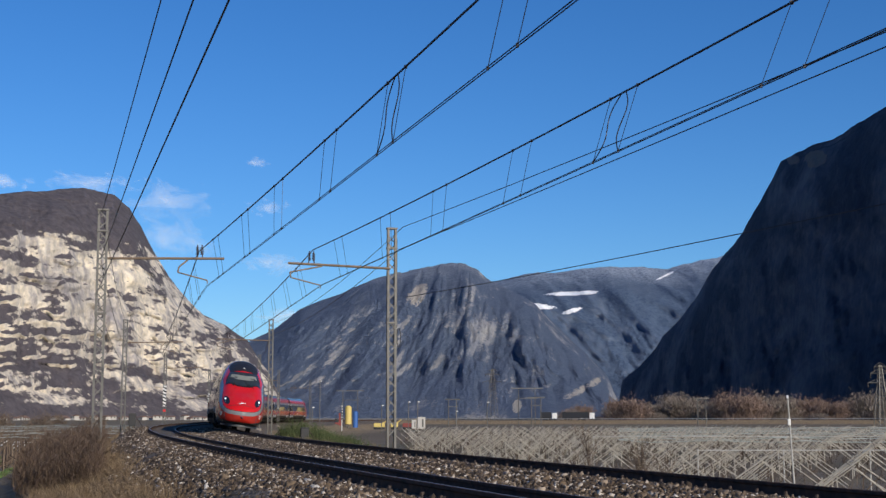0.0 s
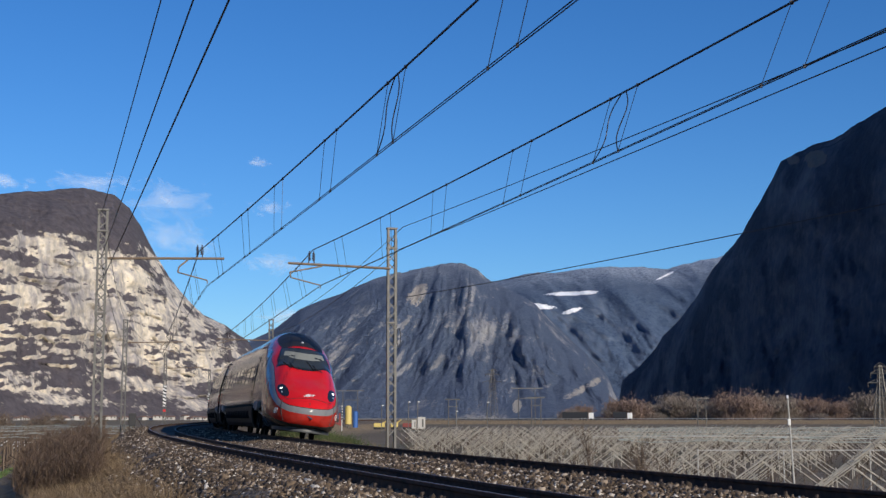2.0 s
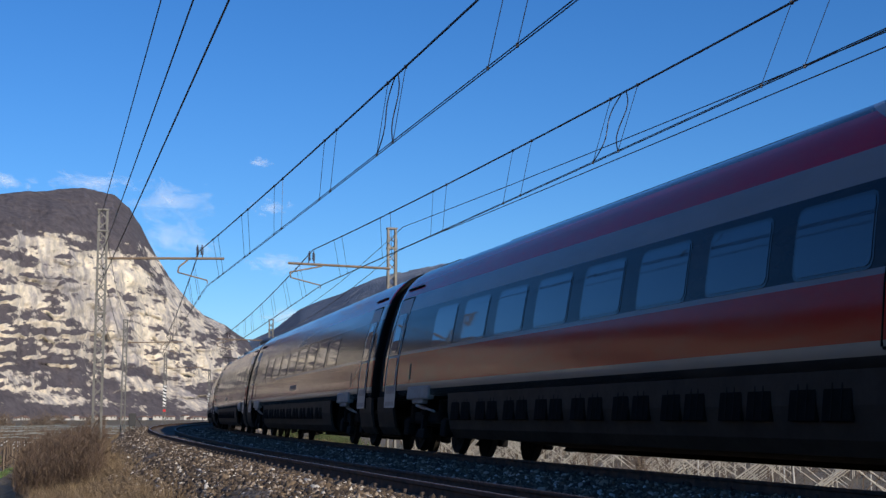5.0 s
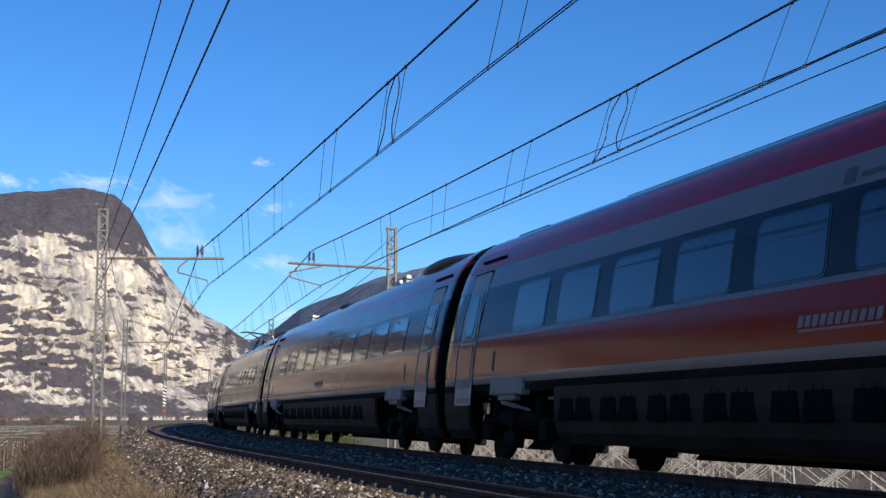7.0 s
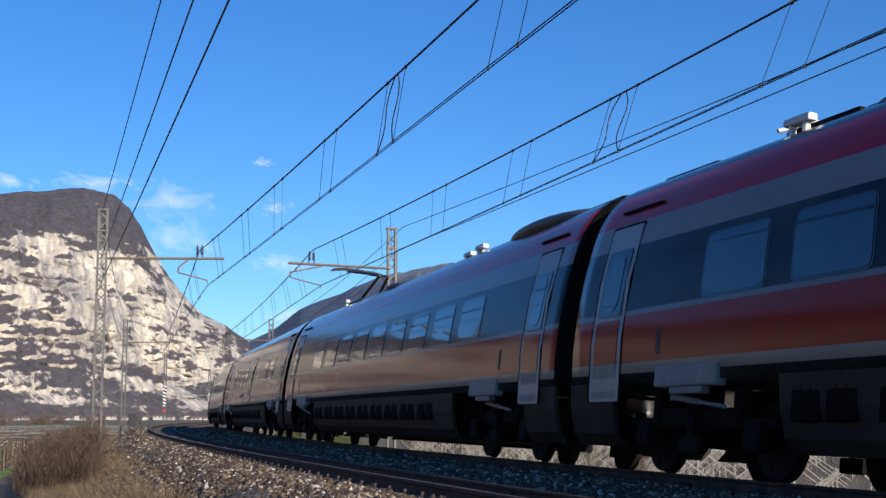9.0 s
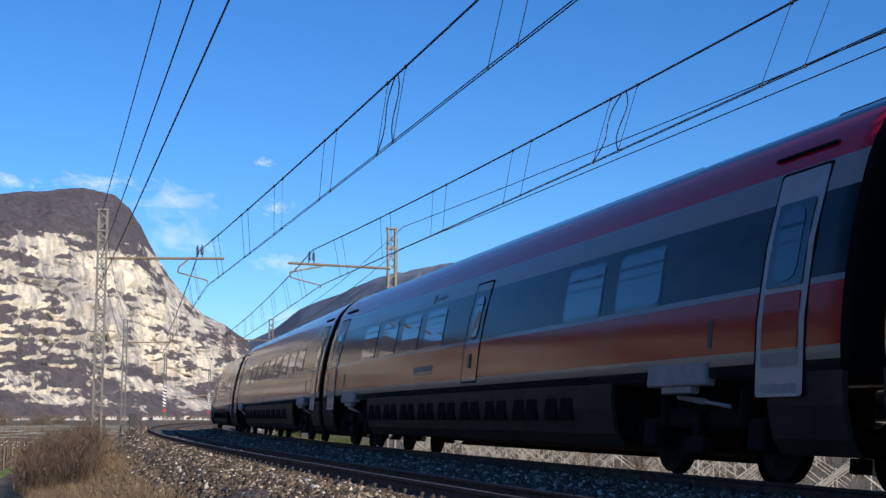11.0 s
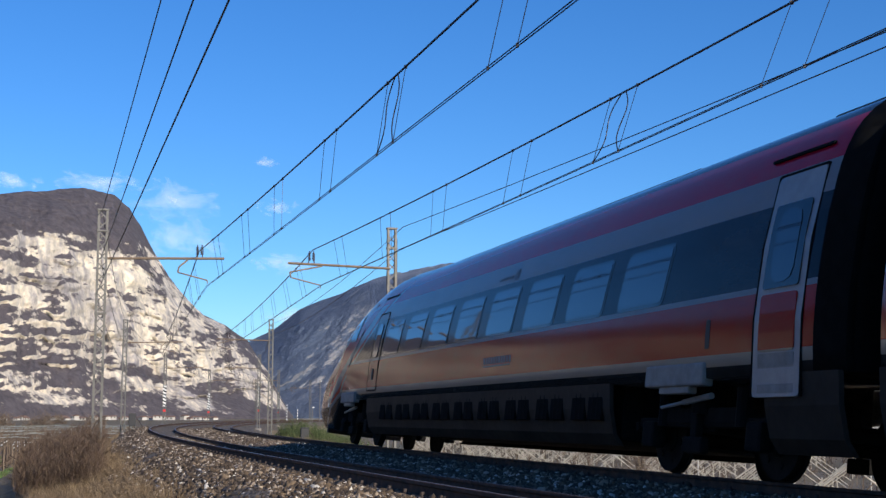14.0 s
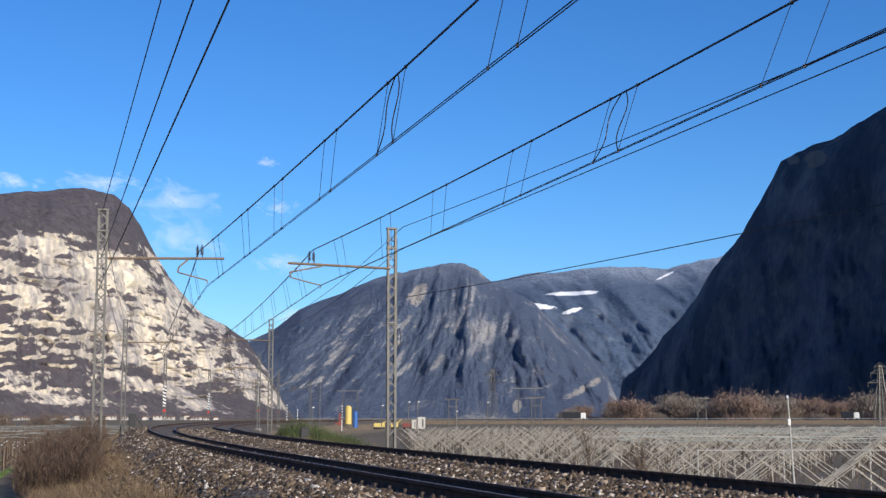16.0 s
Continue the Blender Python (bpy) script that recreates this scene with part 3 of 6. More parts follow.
def wheelset_mesh():
    bm = bmesh.new()
    rod(bm, (0, -0.95, 0), (0, 0.95, 0), 0.08, 8)
    for s in (-1, 1):
        rod(bm, (0, s * 0.68, 0), (0, s * 0.715, 0), 0.475, 28)
        rod(bm, (0, s * 0.7, 0), (0, s * 0.815, 0), 0.445, 28)
        rod(bm, (0, s * 0.8, 0), (0, s * 0.84, 0), 0.2, 12)
        for a in range(6):
            c, q = math.cos(a * math.pi / 3), math.sin(a * math.pi / 3)
            box(bm, (0.3 * c, s * 0.82, 0.3 * q), (0.06, 0.02, 0.06))
    me = bpy.data.meshes.new("wheelset")
    bm.to_mesh(me)
    bm.free()
    me.materials.append(WHEEL)
    return me


def piece(name, bm, material):
    me = bpy.data.meshes.new(name)
    bm.to_mesh(me)
    bm.free()
    me.materials.append(material)
    return me


WHEELSET_ME = wheelset_mesh()
BOGIE_ME = piece("bogie", box(bmesh.new(), (0, 0, 0.62), (0.55, 2.1, 0.26), bevel=0.03), UNDER)
SIDE_ME = piece("side_frame", box(box(bmesh.new(), (0, 0, 0.68), (2.2, 0.16, 0.2), bevel=0.03), (0, 0, 0.6), (3.5, 0.12, 0.12), bevel=0.03), UNDER)
AXLE_ME = piece("axle_box", box(bmesh.new(), (0, 0, 0.445), (0.36, 0.2, 0.34), bevel=0.05), UNDER)
SPRING_ME = piece("coil_spring", rod(bmesh.new(), (0, 0, 0.55), (0, 0, 1.0), 0.1, 10), UNDER)
AIR_ME = piece("air_spring", rod(bmesh.new(), (0, 0, 0.7), (0, 0, 1.1), 0.22, 14), RUBBER)
DAMPER_ME = piece("yaw_damper", rod(rod(bmesh.new(), (-0.6, 0, 0.9), (0.1, 0, 0.83), 0.04, 8), (0.1, 0, 0.83), (0.7, 0, 0.77), 0.025, 8), SILVER)
BRAKE_ME = piece("brake_gear", box(box(bmesh.new(), (0, 0, 0.32), (0.5, 0.12, 0.2), bevel=0.03), (0, 0, 0.5), (0.16, 0.1, 0.4), bevel=0.02), UNDER)
BEAM_ME = piece("end_beam", box(bmesh.new(), (0, 0, 0.55), (0.1, 2.1, 0.12), bevel=0.02), UNDER)
BOGIES = (-9.5, 9.5)
wheelsets = []


def add_bogies(car):
    for bx in BOGIES:
        b = part("bogie", BOGIE_ME, None, car)
        b.location = (bx, 0, 0)
        for e in (-1.35, 1.35):
            w = part("wheelset", WHEELSET_ME, None, b)
            w.location = (e, 0, 0.445)
            wheelsets.append(w)
            part("end_beam", BEAM_ME, None, b).location = (e * 1.42, 0, 0)
        for s in (-1, 1):
            part("side_frame", SIDE_ME, None, b).location = (0, s * 1.03, 0)
            part("air_spring", AIR_ME, None, b).location = (0, s * 1.0, 0)
            part("yaw_damper", DAMPER_ME, None, b).location = (0.15, s * 1.22, 0)
            part("brake_gear", BRAKE_ME, None, b).location = (0, s * 1.15, 0)
            for e in (-1.35, 1.35):
                part("axle_box", AXLE_ME, None, b).location = (e, s * 1.06, 0)
                part("coil_spring", SPRING_ME, None, b).location = (e * 0.74, s * 1.08, 0)


def add_door(car, x, nose, framed):
    lo, hi = (0.84, 3.3) if framed else (1.28, 3.12)
    half = 0.47 if framed else 0.44
    for s in (-1, 1):
        bm = side_patch(bmesh.new(), x - half, x + half, lo, hi, s, nose, 0.012, 0.05)
        d = part("door", bm, SILVER if framed else (NOSE_LIVERY if nose else LIVERY), car, "silver sliding door" if framed else "")
        if framed:
            part("upper_panel", side_patch(bmesh.new(), x - 0.36, x + 0.36, 2.0, 2.95, s, nose, 0.018, 0.04), BLACKGLOSS, d)
            part("lower_panel", side_patch(bmesh.new(), x - 0.36, x + 0.36, 1.32, 1.94, s, nose, 0.018, 0.04), LIVERY, d)
            part("kick_plate", side_patch(bmesh.new(), x - 0.36, x + 0.36, 0.88, 1.3, s, nose, 0.016, 0.02), PALE, d)
        part("door_window", side_patch(bmesh.new(), x - 0.23, x + 0.23, 2.06, 2.88, s, nose, 0.024, 0.16), TRAIN_GLASS, d)
        for e in (-half - 0.02, half + 0.02):
            part("door_seal", side_patch(bmesh.new(), x + e - 0.011, x + e + 0.011, lo, hi + 0.02, s, nose, 0.016, 0.01), RUBBER, d)
        part("door_seal", side_patch(bmesh.new(), x - half, x + half, hi, hi + 0.03, s, nose, 0.016, 0.01), RUBBER, d)
        if not framed:
            part("door_seal", side_patch(bmesh.new(), x - half, x + half, lo - 0.03, lo, s, nose, 0.016, 0.01), RUBBER, d)
            part("door_handle", side_patch(bmesh.new(), x - 0.08, x + 0.06, 1.52, 1.78, s, nose, 0.02, 0.03), BLACK, d)


def make_car(kind, windows, extra_door=None):
    """One car of the train. kind: end, plain, equipped; windows: their middles along the car."""
    nose = kind == "end"
    car = empty("train_car")
    part("body", body_mesh("body", nose), None, car)
    add_bogies(car)
    for s in (-1, 1):
        for x in windows:
            w = part("window", side_patch(bmesh.new(), x - 0.72, x + 0.72, 2.04, 2.87, s, False, 0.006, 0.11, -0.12), BLACKGLOSS, car)
            part("pane", side_patch(bmesh.new(), x - 0.68, x + 0.68, 2.08, 2.83, s, False, 0.012, 0.09, -0.12), TRAIN_GLASS, w)
    # doors
    add_door(car, -11.65, False, True)
    if nose:
        add_door(car, 6.85, True, False)
    else:
        add_door(car, 11.65, False, True)
    if extra_door is not None:
        add_door(car, extra_door, False, False)
    # skirts
    for s in (-1, 1):
        bm = bmesh.new()
        rows = [(0.27, 1.14), (0.42, 1.26), (0.75, 1.35), (1.09, 1.384)]
        for x0, x1 in ((-7.3, 7.3), (-12.8, -11.4)) + (((11.4, 12.8),) if not nose else ()):
            vs = [[bm.verts.new((x, s * (w - t), z)) for z, w in rows for t in (0.0, 0.06)] for x in (x0, x1)]
            for i in range(3):
                for a, b in ((0, 2), (1, 3)):
                    bm.faces.new([vs[0][2 * i + a], vs[1][2 * i + a], vs[1][2 * i + b], vs[0][2 * i + b]])
            for v in vs:
                for i in range(3):
                    bm.faces.new([v[2 * i], v[2 * i + 2], v[2 * i + 3], v[2 * i + 1]])
            bm.faces.new([vs[0][0], vs[1][0], vs[1][1], vs[0][1]])
        sk = part("skirt", bm, SKIRT, car)
        for i in range(9):
            x = -6.5 + 1.48 * i
            for e in (-0.31, 0.31):
                # recessed opening as a near-flush plate, its inner shade painted matte black
                bm = box(bmesh.new(), (x + e, s * 1.336, 0.82), (0.5, 0.06, 0.46), bevel=0.012)
                grille = part("grille", bm, RUBBER, sk)
                for j in (-1, 1):
                    part("slat", box(bmesh.new(), (x + e + j * 0.085, s * 1.352, 0.82), (0.022, 0.04, 0.44)), UNDER, grille)
        # tilt gear boxes over the bogies
        for bx in BOGIES:
            bm = box(bmesh.new(), (bx * 0.98, s * 1.36, 1.13), (1.55, 0.16, 0.27), bevel=0.03)
            box(bm, (bx * 0.98, s * 1.35, 0.96), (0.8, 0.12, 0.1), bevel=0.02)
            part("bogie_cover", bm, PALE, car)
        # small hatch and lock plate by the doors
        for x in ((-10.1, 10.1) if not nose else (-10.1,)):
            part("lock_plate", side_patch(bmesh.new(), x - 0.05, x + 0.05, 1.42, 1.76, s, False, 0.006, 0.02), BLACK, car)
    # underframe tanks
    bm = box(bmesh.new(), (0, 0, 0.72), (14.4, 2.2, 0.75), bevel=0.06)
    part("underframe", bm, UNDER, car)
    # roof
    bm = box(bmesh.new(), (0, 0, 4.21), (15.0, 0.8, 0.1), bevel=0.03)
    for i in range(10):
        box(bm, (-6.6 + 1.45 * i, 0, 4.255), (1.2, 0.6, 0.05), bevel=0.015)
    part("roof_cover", bm, ROOFGREY, car)
    for x in ((-11.6, 11.6) if not nose else (-11.6,)):
        bm = box(bmesh.new(), (x, 0, 4.21), (1.6, 0.8, 0.14), bevel=0.06)
        part("roof_fairing", bm, ROOFGREY, car)
    for s in (-1, 1):
        for x in ((-11.45, 11.45) if not nose else (-11.45, 6.85)):
            part("gutter", side_patch(bmesh.new(), x - 0.62, x + 0.62, 3.54, 3.58, s, False, 0.03, 0.015), RUBBER, car)
    if kind == "equipped":
        for x, l, h, w in ((-2.2, 2.6, 0.22, 1.5), (9.2, 5.2, 0.26, 1.7), (-6.4, 2.4, 0.17, 1.4)):
            bm = bmesh.new()
            bmesh.ops.create_uvsphere(bm, u_segments=24, v_segments=12, radius=1.0, matrix=Matrix.Translation((x, 0, 4.12)) @ Matrix.Diagonal((l / 2, w / 2, h, 1)))
            part("roof_hump", bm, ROOFGREY, car, smooth=True)
        for x, y in ((5.2, -0.5), (5.6, 0.3), (4.0, -0.4), (-8.6, -0.55), (-9.4, 0.2)):
            bm = box(bmesh.new(), (x, y, 4.3), (0.55, 0.14, 0.1), pose(0, 0, 0, 0, 0, 0), 0.03)
            rod(bm, (x - 0.15, y, 4.1), (x - 0.15, y, 4.3), 0.05, 8)
            rod(bm, (x + 0.15, y, 4.1), (x + 0.15, y, 4.3), 0.05, 8)
            part("roof_insulator", bm, WHITE, car)
    # bellows behind the car
    bm = bmesh.new()
    for i in range(4):
        o = [(w * (0.9 if i % 2 else 0.95), z * (0.985 if i % 2 else 1.0) if z > 2 else z) for w, z in body_at(0, False)]
        x = -HALF - 0.005 - 0.055 * i
        ring = [(x, -w, z - 0.02 if z > 2 else z) for w, z in o] + [(x, w, z - 0.02 if z > 2 else z) for w, z in reversed(o[:-1])]
        vs = [bm.verts.new(p) for p in ring]
        bm.faces.new(vs)
    part("gangway_bellows", bm, RUBBER, car)
    return car


def finish_end(car):
    """The cab end's own parts."""
    T = TIP
    part("cab_roof", top_patch(bmesh.new(), [(8.1 + 0.1 * i, float(np.interp(8.1 + 0.1 * i, [8.1, 8.25, 8.5, 8.9, 9.5, 10.1, 10.6], [0.4, 0.62, 0.78, 0.87, 0.88, 0.84, 0.79]))) for i in range(26)], 0.016), CABROOF, car, smooth=True)
    ws = part("windscreen_surround", screen_patch(bmesh.new(), 0.0, 1.0, 0.04, 0.02), BLACKGLOSS, car, smooth=True)
    part("windscreen", screen_patch(bmesh.new(), 0.05, 0.96, 0.0, 0.032), SCREEN_GLASS, ws, "dark cab windscreen", smooth=True)
    # paler panel across the upper middle of the glass
    part("screen_panel", screen_patch(bmesh.new(), 0.2, 0.55, -0.12, 0.038), PALE_PANEL, ws, "pale panel across the cab windscreen", smooth=True)
    for y0 in (-0.55, 0.35):
        bm = bmesh.new()
        for a, b in (((12.35, y0), (11.75, y0 - 0.28)), ((12.3, y0 + 0.12), (11.95, y0 - 0.05)), ((12.4, y0 + 0.3), (12.2, y0))):
            rod(bm, (a[0], a[1], top_z(*a) + 0.05), (b[0], b[1], top_z(*b) + 0.07), 0.014, 5)
        part("wiper", bm, BLACK, ws)
    bm = bmesh.new()
    bmesh.ops.create_icosphere(bm, subdivisions=2, radius=0.07, matrix=Matrix.Translation((10.15, 0, top_z(10.15, 0) + 0.0)))
    part("top_lamp", bm, OFFLAMP, car)
    for s in (-1, 1):
        # headlamp glass following the shoulder
        bm = bmesh.new()
        rows = []
        for i in range(13):
            x = T - 1.78 + 1.03 * i / 12
            z0 = float(np.interp(T - x, [0.75, 0.97, 1.47, 1.72, 1.78], [1.45, 1.47, 1.66, 1.79, 1.85]))
            z1 = float(np.interp(T - x, [0.75, 0.85, 1.15, 1.45, 1.7, 1.78], [1.47, 1.57, 1.73, 1.86, 1.92, 1.88]))
            rows.append([bm.verts.new((x, s * (side_y(x, z, True) + 0.014), z + 0.006)) for z in [z0 + (z1 - z0) * j / 6 for j in range(7)]])
        for a, b in zip(rows, rows[1:]):
            for j in range(6):
                bm.faces.new([a[j], b[j], b[j + 1], a[j + 1]])
        lamp = part("headlamp", bm, BLACKGLOSS, car, "dark glass headlamp", smooth=True)
        for x, z, r, m in ((T - 1.48, 1.745, 0.075, LAMP), (T - 1.2, 1.6, 0.05, OFFLAMP)):
            bm = bmesh.new()
            bmesh.ops.create_icosphere(bm, subdivisions=2, radius=r, matrix=Matrix.Translation((x, s * (side_y(x, z, True) - r * 0.45), z - r * 0.2)))
            part("lamp_bulb", bm, m, lamp)
        # cab side window
        w = part("cab_window", side_patch(bmesh.new(), 9.42, 10.36, 2.6, 3.28, s, True, 0.008, 0.06, -0.3), BLACKGLOSS, car)
        part("pane", side_patch(bmesh.new(), 9.48, 10.29, 2.65, 3.23, s, True, 0.014, 0.05, -0.3), TRAIN_GLASS, w)
        # service hatches
        for x, z0, z1 in ((11.7, 1.5, 2.12), (12.35, 1.4, 1.82)):
            for a, b, c, d in ((x, x + 0.46, z0, z0 + 0.018), (x, x + 0.46, z1, z1 + 0.018), (x, x + 0.018, z0, z1), (x + 0.45, x + 0.468, z0, z1)):
                part("hatch_seam", side_patch(bmesh.new(), a, b, c, d, s, True, 0.005, 0.004), BLACK, car)
        for a, b, z0, z1 in ((T - 0.55, -0.35, 0.6, 1.34), (10.35, -0.95, 1.2, 3.5)):
            part("panel_seam", side_patch(bmesh.new(), a, a + 0.03, z0, z1, s, True, 0.016, 0.004, b), BLACK, car)
        bm = box(bmesh.new(), (11.85, s * (side_y(11.85, 0.96, True) - 0.03), 0.96), (0.12, 0.08, 0.16), bevel=0.02)
        part("jack_point", bm, CHROME, car)
        # unit number
        f = bpy.data.curves.new("unit_number", "FONT")
        f.body, f.size, f.extrude, f.align_x = "07", 0.3, 0.004, "CENTER"
        o = new("unit_number", f)
        o.data.materials.append(WHITE)
        o.parent = car
        x = T - 0.92
        slope = math.atan2(side_y(x - 0.2, 1.0, True) - side_y(x + 0.2, 1.0, True), 0.4)
        o.matrix_local = Matrix.Translation((x, s * (side_y(x, 0.95, True) + 0.03), 0.81)) @ Euler((radians(90), 0, slope if s < 0 else radians(180) - slope)).to_matrix().to_4x4()
    # emblem, hatch line round the nose, coupler handle, plough
    bm = bmesh.new()
    for x0, y0, w in ((0.5, -0.12, 0.22), (0.56, -0.06, 0.3), (0.62, 0.0, 0.28)):
        line = [(T - x0, y0 - 0.1), (T - x0, y0 + w - 0.1), (T - x0 - 0.045, y0 + w - 0.07), (T - x0 - 0.045, y0 - 0.07)]
        bm.faces.new([bm.verts.new((a, b, top_z(a, b) + 0.012)) for a, b in line])
    part("emblem", bm, WHITE, car)
    bm = bmesh.new()
    last = None
    for i in range(25):
        a = math.pi * (i / 24 - 0.5)
        y = 0.84 * math.sin(a)
        x = T - 0.4 - 0.4 * (1 - math.cos(a))
        p = Vector((x, y, top_z(x, y)))
        if last:
            rod(bm, last, p, 0.013, 4)
        last = p
    part("hatch_line", bm, BLACK, car)
    bm = bmesh.new()
    rod(bm, (T + 0.0, 0, 0.8), (T - 0.16, 0, 1.31), 0.012, 5)
    part("nose_seam", bm, BLACK, car)
    bm = rod(bmesh.new(), (T - 0.05, -0.1, 0.86), (T + 0.07, 0.12, 0.74), 0.025, 6)
    part("coupler_handle", bm, CHROME, car)
    bm = bmesh.new()
    rows = []
    for i in range(15):
        a = math.pi * (i / 14 - 0.5)
        x, y = T - 2.0 + 1.45 * math.cos(a), 1.05 * math.sin(a)
        rows.append([bm.verts.new((x, y, 0.24)), bm.verts.new((x + 0.02, y * 1.02, 0.3)), bm.verts.new((x - 0.04, y, 0.4))])
    for a, b in zip(rows, rows[1:]):
        for j in range(2):
            bm.faces.new([a[j], b[j], b[j + 1], a[j + 1]])
    part("snow_plough", bm, ROOFGREY, car, "grey steel snow plough", smooth=True)


def add_pantograph(car, x, raised):
    frame_m = part("pantograph", box(bmesh.new(), (x, 0, 4.22), (1.5, 0.9, 0.1), bevel=0.02), UNDER, car, "raised black pantograph" if raised else "folded pale pantograph")
    knee = Vector((x + 2.1, 0, 4.95)) if raised else Vector((x + 1.3, 0, 4.3))
    head = Vector((x - 1.6, 0, 5.42)) if raised else Vector((x - 0.6, 0, 4.3))
    m = BLACK if raised else WHITE
    bm = bmesh.new()
    for y in (-0.25, 0.25):
        rod(bm, (x, y, 4.27), knee + Vector((0, y * 0.5, 0)), 0.045, 8)
    part("lower_arm", bm, m, frame_m)
    bm = bmesh.new()
    for y in (-0.12, 0.12):
        rod(bm, knee + Vector((0, y, 0)), head + Vector((0, y * 3, 0)), 0.035, 8)
    part("upper_arm", bm, m, frame_m)
    bm = bmesh.new()
    for dx in (-0.2, 0.2):
        pts = [head + Vector((dx, y * (1.0 if raised else 0.6), 0.06 - 0.25 * max(0, abs(y) - 0.5) ** 1.2)) for y in (-0.9, -0.7, -0.5, 0, 0.5, 0.7, 0.9)]
        for u, v in zip(pts, pts[1:]):
            rod(bm, u, v, 0.03, 6)
    part("collector_head", bm, m, frame_m)


def nose_s(t):
    lag = float(np.interp(t, [0, 4.2, 7, 8.5, 13, 14, 15, 16], [0.75, 0.72, 0.15, 0.05, 0.05, 0.2, 0.34, 0.36]))
    return 57.454 + 15.947 * (t - 7) + 0.28165 * (t - 7) ** 2 / 2 - lag


LE, LM, LEAN = 27.754, 26.2, 0.0252


def car_pose(s_mid, backwards):
    """Pose of a car whose middle is at s_mid, by its two bogies on the curve."""
    a, b = on_track(s_mid - 9.5, 0, 0), on_track(s_mid + 9.5, 0, 0)
    o, f = (a + b) / 2, (b - a).normalized()
    u = on_track(s_mid, 0, 1) - on_track(s_mid, 0, 0)
    l = u.cross(f).normalized()
    m = Matrix.Translation(o) @ Matrix((f, l, f.cross(l))).transposed().to_4x4()
    m = m @ Matrix.Translation((0, 0, 0.5)) @ Matrix.Rotation(-LEAN, 4, "X") @ Matrix.Translation((0, 0, -0.5))
    return m @ pose(0, 0, 0, 0, 0, 180) if backwards else m


cars = []


def make_train():
    def row(x0, n):
        return [x0 - 1.93 * i for i in range(n)]

    plan = [("end", row(5.45, 8), None), ("plain", row(6.8, 9), None), ("equipped", row(8.98, 10), None), ("equipped", row(8.0, 9), None),
            ("plain", row(-1.95, 4) + [6.0, 7.93], 0.82), ("plain", row(7.95, 9), None), ("end", row(5.45, 8), None)]
    labels = {"end": "red high-speed train end car with a long sloping nose", "plain": "red, silver and dark-banded train car with tinted windows",
              "equipped": "red and silver train car with roof gear and tinted windows"}
    for kind, windows, extra in plan:
        car = make_car(kind, windows, extra)
        if kind == "end":
            finish_end(car)
        cars.append(tagged(car, labels[kind], "train car", "cars of the train"))
    add_pantograph(cars[3], -8.3, True)
    add_pantograph(cars[2], -8.3, False)
    # badges on the flanks as plain bars
    for car, x in ((cars[1], 0.1), (cars[2], -0.5), (cars[4], -2.4), (cars[6], -2.4)):
        for s in (-1, 1):
            badge = part("name_badge", side_patch(bmesh.new(), x - 0.72, x + 0.72, 1.5, 1.525, s, False, 0.005, 0.008), PALE, car, "pale name bars")
            for q in range(11):
                part("name_bar", side_patch(bmesh.new(), x - 0.75 + 0.135 * q, x - 0.66 + 0.135 * q, 1.55, 1.67, s, False, 0.005, 0.01, 0.25), PALE, badge)
            part("flank_emblem", side_patch(bmesh.new(), x - 0.3, x - 0.1, 3.02, 3.2, s, False, 0.005, 0.02), ROOFGREY, car)
            part("emblem_bar", side_patch(bmesh.new(), x, x + 0.7, 3.06, 3.12, s, False, 0.005, 0.01), ROOFGREY, car)


def motions():
    times = [0.5 * i for i in range(33)]
    for i, car in enumerate(cars):
        off = (LE - 13.1 if i == 0 else LE + LM * (i - 1) + 13.1) - 0.6
        walk(car, [(t, car_pose(nose_s(t) - off, i == 6)) for t in times])
    frames = [j / 30 for j in range(481)]
    roll = [nose_s(t) / 0.445 for t in frames]
    for w in wheelsets:
        x = w.location.x
        back = -1 if w.parent.parent == cars[6] else 1
        walk(w, [(t, Matrix.Translation((x, 0, 0.445)) @ Matrix.Rotation(back * a, 4, "Y")) for t, a in zip(frames, roll)])
    for ob, b, c in clouds:
        turn = pose(0, 0, 0, 0, 0, -b)
        walk(ob, [(0.0, Matrix.Translation(c) @ turn), (16.0, Matrix.Translation(c + Vector((36, 0, 0))) @ turn)])
    for t, b, rate in trucks:
        walk(t, [(s, Matrix.Translation(at_bearing(b + rate * s, ROAD_R, -0.75)) @ pose(0, 0, 0, 0, 0, -(b + rate * s))) for s in (0.0, 4.0, 8.0, 12.0, 16.0)])


# ---------------------------------------------------------------- line equipment
def shared(name, bm, material):
    me = bpy.data.meshes.new(name)
    bm.to_mesh(me)
    bm.free()
    me.materials.append(material)
    return me


BRACE = shared("brace", box(bmesh.new(), (0, 0, 0), (0.036, 0.008, 0.46)), GALV)


